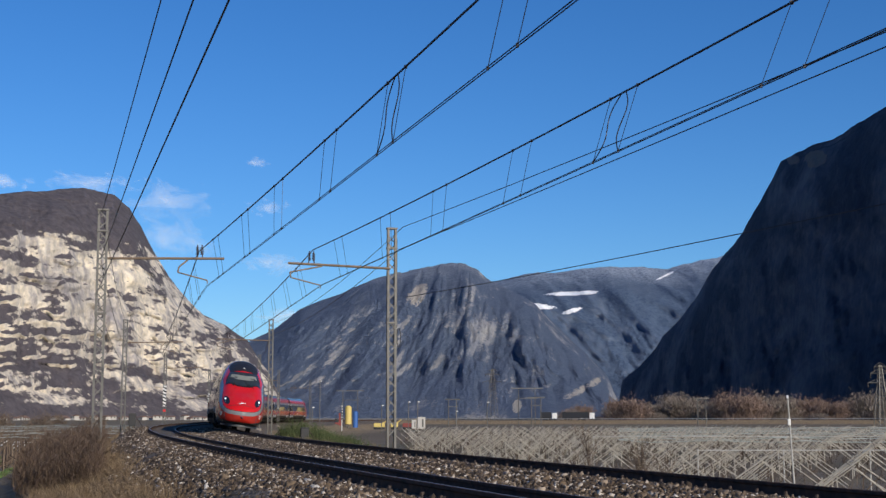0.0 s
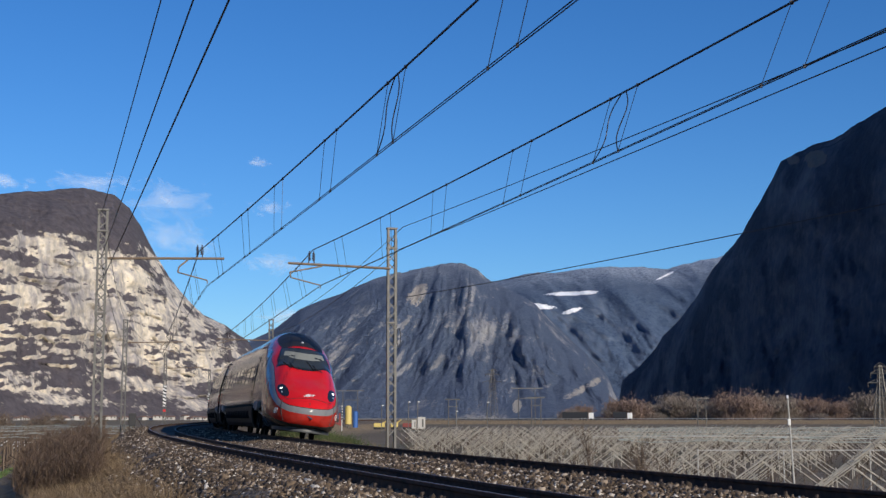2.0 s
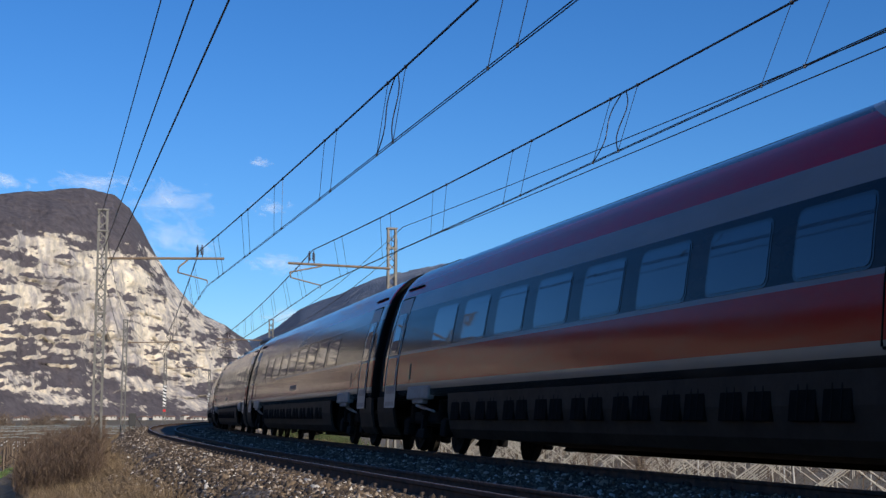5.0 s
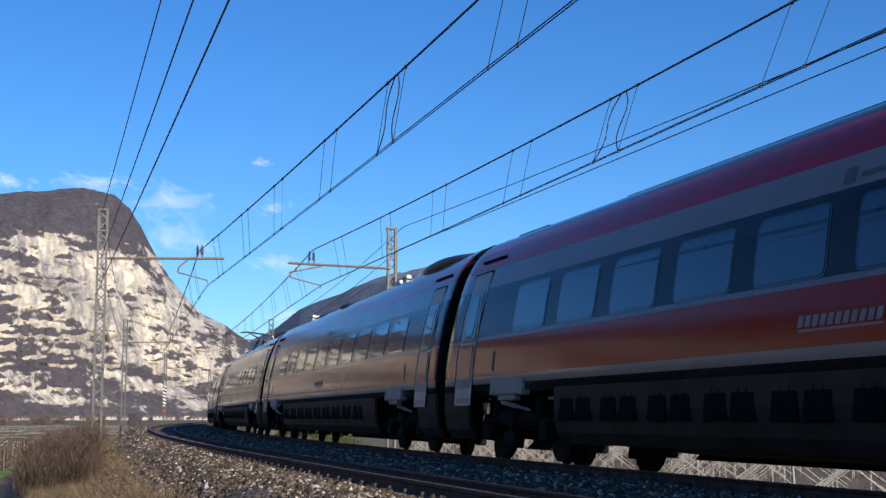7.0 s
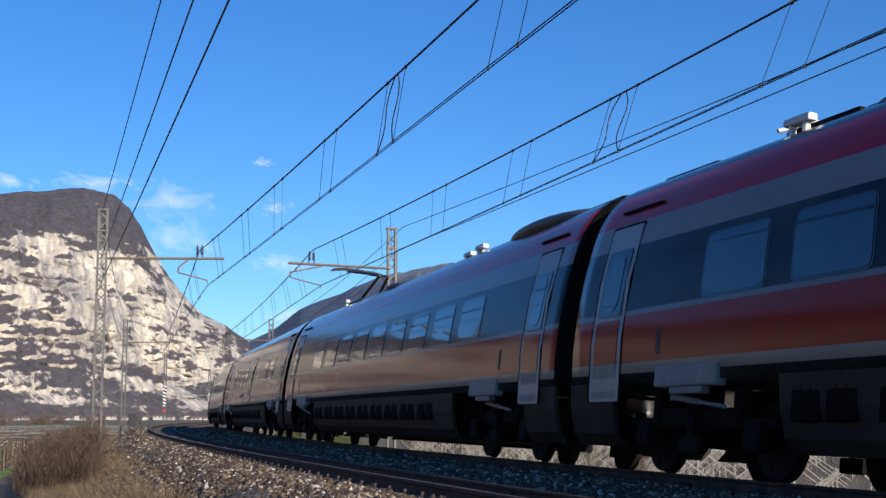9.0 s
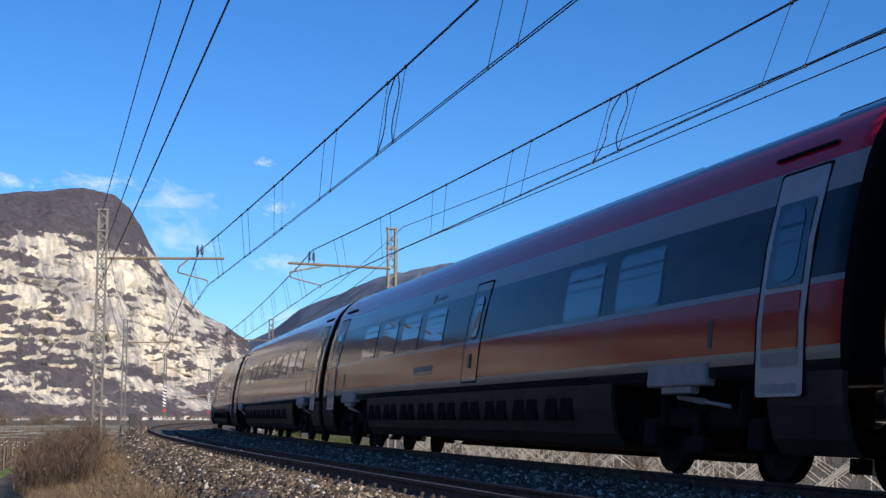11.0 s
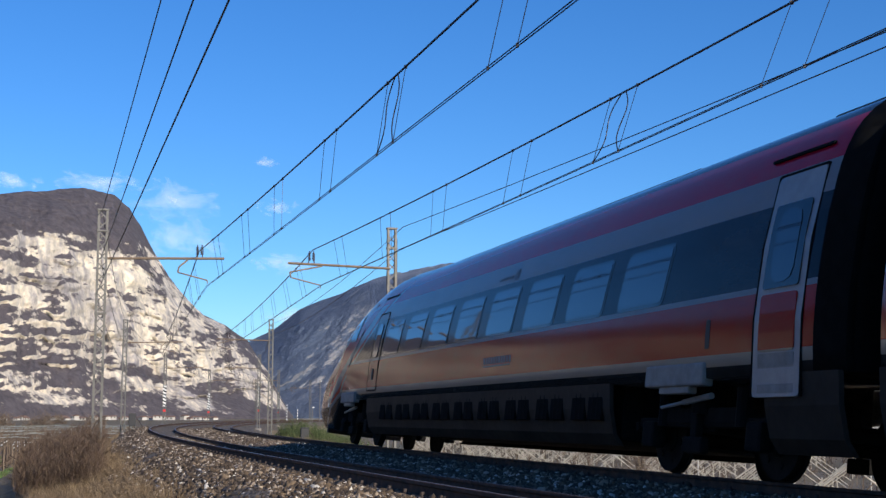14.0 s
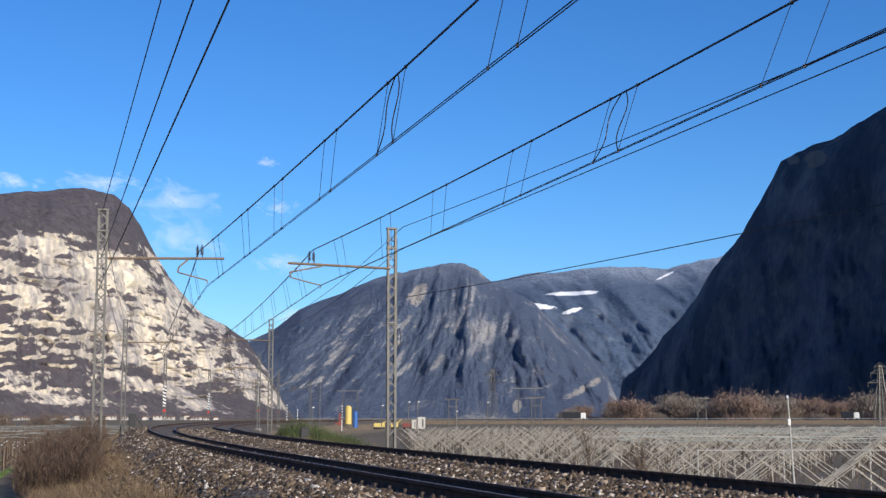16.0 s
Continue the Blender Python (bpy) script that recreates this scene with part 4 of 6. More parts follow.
def make_mast(height, reach, mess, drop, hold):
    """Lattice mast at the origin, local +x towards the track: arm to reach, messenger at mess, steady arm knee at drop, contact wire at hold."""
    mast = empty("catenary_mast")
    w = 0.17
    for s in (-1, 1):
        bm = bmesh.new()
        box(bm, (s * w, 0, height / 2 - 0.6), (0.018, 0.15, height + 1.2))
        for e in (-1, 1):
            box(bm, (s * (w - 0.035), e * 0.075, height / 2 - 0.6), (0.075, 0.012, height + 1.2))
        part("leg", bm, GALV, mast)
    n = int(height / 0.36)
    for i in range(n):
        for e in (-1, 1):
            b = part("brace", BRACE, None, mast)
            b.matrix_local = Matrix.Translation((0, e * 0.085, 0.3 + 0.355 * i)) @ Matrix.Rotation(radians(44 if (i % 2) == (e > 0) else -44), 4, "Y")
    for z in (height - 0.02, height - 0.75, height * 0.55):
        part("tie_plate", box(bmesh.new(), (0, 0, z), (0.4, 0.2, 0.07), bevel=0.01), GALV, mast)
    part("foot", box(bmesh.new(), (0, 0, -0.75), (0.7, 0.7, 0.7), bevel=0.04), CONCRETE, mast)
    arm = part("bracket_arm", rod(bmesh.new(), (0.1, 0.12, 6.28), (reach, 0.12, 6.38), 0.045, 8), RUST_TUBE, mast, "brown tubular bracket arm")
    for dx in (-0.13, 0.13):
        bm = bmesh.new()
        rod(bm, (mess + dx, 0.12, 6.36), (mess + dx * 0.6, 0.12, 6.5), 0.018, 6)
        for j in range(5):
            rod(bm, (mess + dx * 0.6, 0.12, 6.5 + 0.055 * j), (mess + dx * 0.6, 0.12, 6.53 + 0.055 * j), 0.055, 8)
        rod(bm, (mess + dx * 0.6, 0.12, 6.5), (mess + dx * 0.6, 0.12, 6.84), 0.022, 6)
        part("insulator", bm, INSUL, arm)
    bm = bmesh.new()
    rod(bm, (mess - 0.4, 0.12, 6.3), (drop, 0.12, 6.05), 0.028, 6)
    rod(bm, (drop, 0.12, 6.05), (drop - 0.04, 0.12, 5.86), 0.028, 6)
    rod(bm, (drop - 0.04, 0.12, 5.86), (hold, 0.12, 5.6), 0.024, 6)
    rod(bm, (hold, 0.12, 5.6), (hold, 0.12, 5.48), 0.02, 6)
    part("steady_arm", bm, RUST_TUBE, arm)
    return mast


def mast_pose(s, lat, flip):
    x, y, p = centre(s)
    o = along(s, lat, 0.0)
    cross = Vector((-math.cos(p), -math.sin(p), 0)) * (-1 if flip else 1)
    fwd = Vector((0, 0, 1)).cross(cross)
    return Matrix.Translation(o) @ Matrix((cross, fwd, Vector((0, 0, 1)))).transposed().to_4x4()


MAST_S = (34, -18, -70, -121, -172, -225)


def make_masts():
    far_m = tagged(make_mast(7.8, 3.85, 3.0, 3.78, 2.67), "grey steel lattice catenary mast with a brown bracket arm", "catenary mast", "catenary masts")
    near_m = tagged(make_mast(7.95, 4.15, 3.3, 2.6, 3.58), "grey steel lattice catenary mast with a brown bracket arm", "catenary mast", "catenary masts")
    far_m.matrix_world, near_m.matrix_world = mast_pose(-18.5, -3.0, False), mast_pose(-17.5, 7.35, True)
    cable = bmesh.new()
    last = None
    for i in range(15):
        a = 2 * math.pi * i / 14
        p = Vector((-0.27 + 0.07 * math.cos(a), 0, 3.75 + 0.36 * math.sin(a)))
        if last:
            rod(cable, last, p, 0.016, 5)
        last = p
    rod(cable, (-0.2, 0, 4.1), (-0.2, 0, 7.4), 0.014, 5)
    for i, s in enumerate(MAST_S):
        if s == -18:
            continue
        for src, lat, flip in ((far_m, -3.0, False), (near_m, 7.35, True)):
            c = copy_thing(src, mast_pose(s + (4 if s == -70 and not flip else 0), lat, flip))
            if s in (-121, -172):
                board = part("striped_board", box(bmesh.new(), (0, -0.13, 3.2), (0.36, 0.02, 2.3)), WHITE, c, "black and white striped board")
                for j in range(6):
                    b = part("black_stripe", box(bmesh.new(), (0, 0, 0), (0.44, 0.02, 0.15)), BLACK, board)
                    b.matrix_local = Matrix.Translation((0, -0.145, 2.25 + 0.37 * j)) @ Matrix.Rotation(radians(25), 4, "Y")
                part("red_plate", box(bmesh.new(), (0, -0.13, 1.6), (0.3, 0.02, 0.25)), SIGNRED, c)
    part("cable_loop", cable, BLACK, far_m, "coiled black cable")


def wire_mesh(points_list, r, n=5):
    bm = bmesh.new()
    for pts in points_list:
        rings = []
        for i, p in enumerate(pts):
            t = (pts[min(i + 1, len(pts) - 1)] - pts[max(i - 1, 0)]).normalized()
            q = t.to_track_quat("Z", "Y")
            rings.append([bm.verts.new(p + q @ Vector((r * math.cos(2 * math.pi * j / n), r * math.sin(2 * math.pi * j / n), 0))) for j in range(n)])
        for a, b in zip(rings, rings[1:]):
            for j in range(n):
                bm.faces.new([a[j], a[(j + 1) % n], b[(j + 1) % n], b[j]])
    return bm


def span(a, b, sag, n=24):
    return [a.lerp(b, i / n) - Vector((0, 0, 4 * sag * (i / n) * (1 - i / n))) for i in range(n + 1)]


def at_span(a, b, sag, k):
    return a.lerp(b, k) - Vector((0, 0, 4 * sag * k * (1 - k)))


def make_wires():
    def ends(s0, s1, w):
        return along(s0, *w[0]), along(s1, *w[1])

    near_mess = {34: (3.2, 6.77), -18: (4.04, 6.67), -70: (4.4, 6.75), -121: (4.3, 6.75), -172: (4.3, 6.75), -225: (4.3, 6.75)}
    near_cont = {34: (3.9, 5.14), -18: (3.76, 5.43), -70: (4.7, 5.48), -121: (3.9, 5.48), -172: (4.6, 5.48), -225: (4, 5.48)}
    far_mess = {34: (-1.35, 6.93), -18: (0.0, 6.84), -70: (0.3, 6.84), -121: (0.2, 6.84), -172: (0.2, 6.84), -225: (0.2, 6.84)}
    far_cont = {34: (-0.2, 5.3), -18: (-0.33, 5.58), -70: (0.45, 5.58), -121: (-0.1, 5.58), -172: (0.4, 5.58), -225: (0, 5.58)}
    for mess, cont, far in ((near_mess, near_cont, False), (far_mess, far_cont, True)):
        for s0, s1 in zip(MAST_S[1:], MAST_S):
            a, b = along(s0, *mess[s0]), along(s1, *mess[s1])
            c, d = along(s0, *cont[s0]), along(s1, *cont[s1])
            sag = 0.27 if far else 0.2
            cat = empty("catenary_span")
            cat.matrix_world = Matrix.Translation(a)
            inv = Matrix.Translation(-a)

            def add(name, bm, label=""):
                o = part(name, bm, WIRE, cat, label)
                o.matrix_local = inv
                return o
            add("messenger_wire", wire_mesh([span(a, b, sag)], 0.019))
            side = (d - c).cross(Vector((0, 0, 1))).normalized() * 0.022
            add("contact_wire", wire_mesh([span(c + side, d + side, 0.03)], 0.0085))
            add("contact_wire", wire_mesh([span(c - side, d - side, 0.03)], 0.0085))
            ln = s1 - s0
            centres = [v - (0.75 if far else 0.4) for v in (4.5, 10.35, 15.5, 21.2, 26.15, 32.05, 37.5, 43.0, 48.0)]
            for j, m in enumerate(centres):
                for e in (-0.55, 0.55):
                    k = (m + e) / ln
                    p, q = at_span(a, b, sag, k), at_span(c, d, 0.03, k)
                    bm = wire_mesh([[p, q]], 0.006, 4)
                    box(bm, q, (0.035, 0.035, 0.05))
                    box(bm, p, (0.05, 0.05, 0.05))
                    add("dropper", bm)
                if j == 4 and s0 == -18:
                    for e in (-0.55, 0.55):
                        p, q = at_span(a, b, sag, (m + e * 0.15) / ln), at_span(c, d, 0.03, (m + e) / ln)
                        pts = []
                        for i in range(13):
                            f = i / 12
                            bow = math.sin(f * math.pi * 2) * 0.16 * (1 if e > 0 else -1)
                            pts.append(p.lerp(q, f) + (b - a).normalized() * bow * 0.9)
                        add("jumper_loop", wire_mesh([pts], 0.011))
            tagged(cat, "dark overhead catenary span with droppers between masts", "overhead wire", "catenary spans")
    feeders = [[(7.37, 7.93), (7.44, 7.8)], [(7.39, 6.25), (7.42, 6.1)], [(7.5, 5.04), (7.36, 5.04)], [(-3.3, 7.78), (-5.05, 7.08)], [(-3.15, 6.94), (-3.4, 6.34)], [(-3.4, 5.2), (-7.0, 4.58)]]
    for i, w in enumerate(feeders):
        a, b = along(-18 if i > 2 else -17.5, *w[0]), along(34, *w[1])
        o = new("feeder_wire", shared("feeder_wire", wire_mesh([span(a, b, 0.24 if i == 5 else (0.14 if i == 3 else 0.03))], 0.0125 if i != 5 else 0.012), WIRE))
        tagged(o, "dark feeder wire strung along the masts", "overhead wire", "feeder wires")
        if i != 5:
            for s0, s1 in zip(MAST_S[2:4], MAST_S[1:3]):
                a, b = along(s0, *w[0]), along(s1, *w[0])
                o = new("feeder_wire", shared("feeder_wire", wire_mesh([span(a, b, 0.5)], 0.0125), WIRE))
                tagged(o, "dark feeder wire strung along the masts", "overhead wire", "feeder wires")


# ---------------------------------------------------------------- sleepers and ballast stones
def make_sleepers():
    sl = bmesh.new()
    box(sl, (0, 0, -0.27), (0.26, 2.4, 0.18), bevel=0.02)
    sleeper_me = shared("sleeper", sl, CONCRETE)
    cl = bmesh.new()
    for s in (-1, 1):
        for e in (-1, 1):
            y = s * (GAUGE / 2 + 0.036) + e * 0.115
            box(cl, (0, y, -0.155), (0.14, 0.1, 0.04), bevel=0.01)
            rod(cl, (0, y, -0.16), (0, y, -0.09), 0.022, 6)
            box(cl, (0, y - e * 0.03, -0.14), (0.1, 0.08, 0.03))
    clip_me = shared("rail_clips", cl, CLIP)
    for near in (False, True):
        for i in range(125):
            s = -45 + 0.6 * i
            m, o = basis(s, near)
            ob = new("sleeper", sleeper_me)
            ob.matrix_world = Matrix.Translation(o) @ m
            tagged(ob, "concrete sleeper half buried in ballast", "sleeper", "sleepers", "structure")
            part("rail_clips", clip_me, None, ob)


def make_stones():
    """Loose ballast: angular stones on the shoulders and between the tracks."""
    rng = np.random.default_rng(5)
    base = np.array([(1, 0, 0), (-1, 0, 0), (0, 1, 0), (0, -1, 0), (0, 0, 1), (0, 0, -1), (0.6, 0.6, 0.5), (-0.6, -0.5, 0.6)])
    tri = np.array([(0, 6, 4), (0, 2, 6), (2, 4, 6), (2, 1, 4), (1, 7, 4), (1, 3, 7), (3, 4, 7), (3, 0, 4), (2, 0, 5), (1, 2, 5), (3, 1, 5), (0, 3, 5)])
    zones = [(-2.6, -0.8, 70, -30, 26), (0.82, 3.45, 380, -35, 22), (5.1, 7.6, 420, -30, 18), (3.65, 4.95, 30, -30, 14), (-0.6, 0.6, 30, -30, 24), (0.9, 3.4, 90, -80, -35), (5.1, 7.2, 90, -75, -30)]
    P = []
    for a, b, dens, s0, s1 in zones:
        n = int((b - a) * (s1 - s0) * dens)
        for s, lat in zip(rng.uniform(s0, s1, n), rng.uniform(a, b, n)):
            p = along(s, lat, bed(lat) + 0.015)
            P.append((p.x, p.y, p.z, 1.0 if s > -32 else 1.4))
    P = np.array(P)
    n = len(P)
    size = rng.gamma(6, 0.0048, n) * P[:, 3] + 0.008
    V = base[None] * (rng.uniform(0.6, 1.25, (n, 8, 1))) * size[:, None, None] * rng.uniform(0.6, 1.2, (n, 1, 3))
    ang, tilt = rng.uniform(0, 6.28, n), rng.uniform(-0.9, 0.9, n)
    c, s = np.cos(ang)[:, None], np.sin(ang)[:, None]
    x, y, z = V[..., 0], V[..., 1], V[..., 2]
    ct, st = np.cos(tilt)[:, None], np.sin(tilt)[:, None]
    y, z = y * ct - z * st, y * st + z * ct
    V = np.stack((x * c - y * s, x * s + y * c, z), -1) + P[:, None, :3]
    F = tri[None] + (np.arange(n) * 8)[:, None, None]
    me = bpy.data.meshes.new("ballast_stones")
    me.vertices.add(n * 8)
    me.vertices.foreach_set("co", V.reshape(-1).astype(np.float32))
    me.loops.add(n * 36)
    me.loops.foreach_set("vertex_index", F.reshape(-1).astype(np.int32))
    me.polygons.add(n * 12)
    me.polygons.foreach_set("loop_start", np.arange(0, n * 36, 3, dtype=np.int32))
    me.update(calc_edges=True)
    me.materials.append(STONE)
    tagged(new("ballast_stones", me), "loose angular brown and grey ballast stones", "ballast", kind="stuff")


# ---------------------------------------------------------------- plants
def leafy(name, a, b, c, island=True):
    k = Mat(name, rough=0.85)
    k.set("Base Color", k.mix(k.math("MULTIPLY", k.noise(0.9, 3), 0.6), k.ramp(k.island(), [(0.0, a), (0.55, b), (1.0, c)]), a))
    return k.m


DRY = leafy("dry_stalks", (0.08, 0.052, 0.03), (0.19, 0.13, 0.075), (0.34, 0.26, 0.16))
BROWN = leafy("brown_twigs", (0.075, 0.052, 0.038), (0.14, 0.1, 0.07), (0.24, 0.185, 0.13))
SCRUB = leafy("russet_scrub", (0.055, 0.034, 0.024), (0.12, 0.076, 0.05), (0.22, 0.16, 0.105))
GREEN = leafy("broom_green", (0.03, 0.045, 0.012), (0.06, 0.085, 0.025), (0.12, 0.14, 0.05))
GRASS = leafy("meadow_grass", (0.05, 0.1, 0.02), (0.1, 0.19, 0.04), (0.2, 0.26, 0.09))
CANE = leafy("vine_cane", (0.035, 0.024, 0.018), (0.075, 0.05, 0.035), (0.15, 0.105, 0.07))
REED = leafy("winter_wood", (0.15, 0.1, 0.08), (0.25, 0.175, 0.14), (0.37, 0.27, 0.215))
REED2 = leafy("grey_winter_wood", (0.15, 0.12, 0.1), (0.25, 0.21, 0.175), (0.37, 0.32, 0.27))


def blades(name, roots, heights, material, width=0.008, lean=0.35, seed=1, fork=2):
    """Many thin bent blades in one mesh: each two stacked quads that end in a point."""
    rng = np.random.default_rng(seed)
    roots = np.repeat(np.asarray(roots, float), fork, axis=0)
    h = np.repeat(np.asarray(heights, float), fork)
    n = len(roots)
    h = h * rng.uniform(0.55, 1.0, n)
    a = rng.uniform(0, 2 * np.pi, n)
    l = np.abs(rng.normal(0, lean, n))
    d = np.stack((np.cos(a) * l, np.sin(a) * l, np.ones(n)), 1)
    fa = rng.uniform(0, np.pi, n)
    w = np.stack((np.cos(fa), np.sin(fa), np.zeros(n)), 1) * (width * rng.uniform(0.6, 1.4, n))[:, None]
    mid = roots + d * (h * 0.55)[:, None]
    tip = mid + (d * np.array((1.7, 1.7, 0.8))) * (h * 0.45)[:, None]
    V = np.stack((roots - w, roots + w, mid - w * 0.8, mid + w * 0.8, tip), 1)
    i = np.arange(n)[:, None] * 5
    loops = np.concatenate((i + np.array([[0, 1, 3, 2]]), i + np.array([[2, 3, 4]])), 1)
    me = bpy.data.meshes.new(name)
    me.vertices.add(n * 5)
    me.vertices.foreach_set("co", V.reshape(-1).astype(np.float32))
    me.loops.add(n * 7)
    me.loops.foreach_set("vertex_index", loops.reshape(-1).astype(np.int32))
    me.polygons.add(n * 2)
    starts = np.stack((np.arange(n) * 7, np.arange(n) * 7 + 4), 1).reshape(-1)
    me.polygons.foreach_set("loop_start", starts.astype(np.int32))
    me.update(calc_edges=True)
    me.materials.append(material)
    return me


def strip(n, s0, s1, l0, l1, hmin, hmax, seed, clump=0.5, sink=0.05):
    """Roots on the embankment, gathered in clumps."""
    rng = np.random.default_rng(seed)
    out, hs = [], []
    while len(out) < n:
        s, lat = rng.uniform(s0, s1), rng.uniform(l0, l1)
        k = noise.noise((s * 0.5, lat * 0.8, seed)) * 0.5 + 0.5
        if rng.uniform() < (1 - clump) + clump * k * 1.4:
            out.append(along(s, lat, bed(lat) - sink))
            hs.append((hmin + (hmax - hmin) * k) * rng.uniform(0.6, 1.1))
    return out, hs


def make_verge():
    def put(name, label, cat, args, mat, **kw):
        r, h = strip(*args)
        tagged(new(name, blades(name, r, h, mat, **kw)), label, cat, kind="stuff")
    put("dry_grass", "dense dry straw-coloured grass on the embankment", "grass", (34000, -36, 14, 6.9, 8.9, 0.12, 0.5, 3), DRY, width=0.004, lean=0.7)
    rng = np.random.default_rng(8)
    r, h = strip(30000, -46, -3, 7.3, 9.3, 0.15, 1.75, 4, 0.9)
    lift = rng.uniform(0, 1, len(r)) ** 0.8
    r = [p + Vector((0, 0, q * f)) for p, q, f in zip(r, h, lift)]
    tagged(new("dry_shrub", blades("dry_shrub", r, 0.16 + 0.3 * (1 - lift), SCRUB, 0.0045, 1.1, 4, 3)), "leafless reddish-brown scrub beside the track", "shrub", kind="stuff")
    put("low_dry_grass", "thin dry grass along the ballast edge", "grass", (7000, -60, 16, 6.6, 7.8, 0.1, 0.4, 5), DRY, width=0.005, lean=0.5)
    put("meadow_grass", "short green grass below the embankment", "grass", (9000, -45, 10, 11.0, 17, 0.15, 0.3, 6), GRASS, width=0.012, lean=0.5)
    put("trackside_grass", "tall brown grass on the far side of the track", "grass", (16000, -70, -4, -8.5, -3.8, 0.5, 1.15, 7), DRY, width=0.012, lean=0.3)
    put("trackside_scrub", "brown leafless scrub on the far side of the track", "shrub", (9000, -62, -14, -10, -5, 0.7, 1.7, 8), BROWN, width=0.011, lean=0.25)
    put("field_edge_grass", "dry brown grass at the foot of the embankment", "grass", (14000, -50, 20, -11, -6.5, 0.2, 0.6, 9), DRY, width=0.011, lean=0.4)


def make_bushes():
    rng = np.random.default_rng(11)
    for s, lat, w, h in ((-53, -5.2, 1.7, 2.3), (-49, -5.6, 1.6, 2.0), (-45.5, -5.4, 1.5, 1.9), (-42.5, -5.6, 1.5, 1.8), (-58, -5.1, 1.7, 2.5), (-64, -4.9, 1.8, 2.9)):
        base = along(s, lat, bed(lat) - 0.1)
        pts, hs = [], []
        for _ in range(1500):
            r = w * math.sqrt(rng.uniform())
            a = rng.uniform(0, 6.28)
            pts.append((base.x + r * math.cos(a), base.y + r * math.sin(a), base.z + rng.uniform(0, 0.5)))
            hs.append(h * math.sqrt(max(0.1, 1 - (r / w) ** 2)) * (0.75 + 0.4 * noise.noise((r * 2 * math.cos(a), r * 2 * math.sin(a), s))))
        bush = empty("broom_bush", Matrix.Translation(base))
        me = blades("stems", [Vector(p) - base for p in pts], hs, GREEN, 0.012, 0.28, int(abs(s)), 2)
        part("foliage", me, None, bush)
        bm = bmesh.new()
        for i in range(5):
            rod(bm, (0, 0, 0), (0.4 * math.cos(i * 1.3), 0.4 * math.sin(i * 1.3), 0.9), 0.03, 5, 0.012)
        part("woody_base", bm, BROWN, bush)
        tagged(bush, "dark green broom bush beside the railway", "bush", "broom bushes")
    # two leafless saplings near the mast
    for s, lat, h in ((-14.5, -9.0, 3.2), (-11.0, -9.5, 2.9), (-13, -10.2, 2.6), (-9, -9.4, 2.2)):
        base = along(s, lat, bed(lat) - 0.1)
        t = empty("sapling", Matrix.Translation(base))
        part("trunk", rod(bmesh.new(), (0, 0, 0), (0.1, 0.05, h * 0.7), 0.035, 6, 0.012), BROWN, t)
        bm = bmesh.new()
        for i in range(46):
            z = h * (0.2 + 0.5 * rng.uniform())
            a, l = rng.uniform(0, 6.28), h * rng.uniform(0.2, 0.4)
            p = Vector((0.1 * z / h, 0.05 * z / h, z))
            q = p + Vector((math.cos(a) * 0.5, math.sin(a) * 0.5, 0.9)) * l
            rod(bm, p, q, 0.009, 4, 0.003)
            for _ in range(3):
                f = rng.uniform(0.3, 1)
                u = p.lerp(q, f)
                rod(bm, u, u + Vector((rng.uniform(-0.3, 0.3), rng.uniform(-0.3, 0.3), rng.uniform(0.1, 0.4))) * h * 0.3, 0.005, 3, 0.002)
        part("crown", bm, BROWN, t)
        tagged(t, "thin leafless sapling at the field's edge", "tree", "saplings")


# ---------------------------------------------------------------- vineyard
POST = worn("weathered_vine_post", (0.42, 0.385, 0.32), 0.85, 0, 0.25, 4)
POLE = worn("pale_grey_pole", (0.42, 0.41, 0.38), 0.8, 0, 0.2, 4)
NET = worn("pale_rolled_net", (0.3, 0.33, 0.31), 0.8, 0, 0.2, 2)
ROW = Vector((0.33, 0.944, 0)).normalized()
ACR = Vector((0.944, -0.33, 0)).normalized()
FIELD = -2.42


def vine_unit_parts():
    post = shared("post", box(bmesh.new(), (0, 0, 0.5), (0.05, 0.05, 1.1), bevel=0.008), POST)
    arm_r = shared("arm", rod(rod(bmesh.new(), (-0.75, 0, 0.35), (1.55, 0, 2.05), 0.03, 6), (-0.75, 0.09, 0.22), (1.4, 0.09, 1.85), 0.018, 6), POST)
    arm_l = shared("arm", rod(bmesh.new(), (0.6, 0.12, 0.45), (-1.35, 0.12, 1.95), 0.02, 6), POST)
    return post, arm_r, arm_l


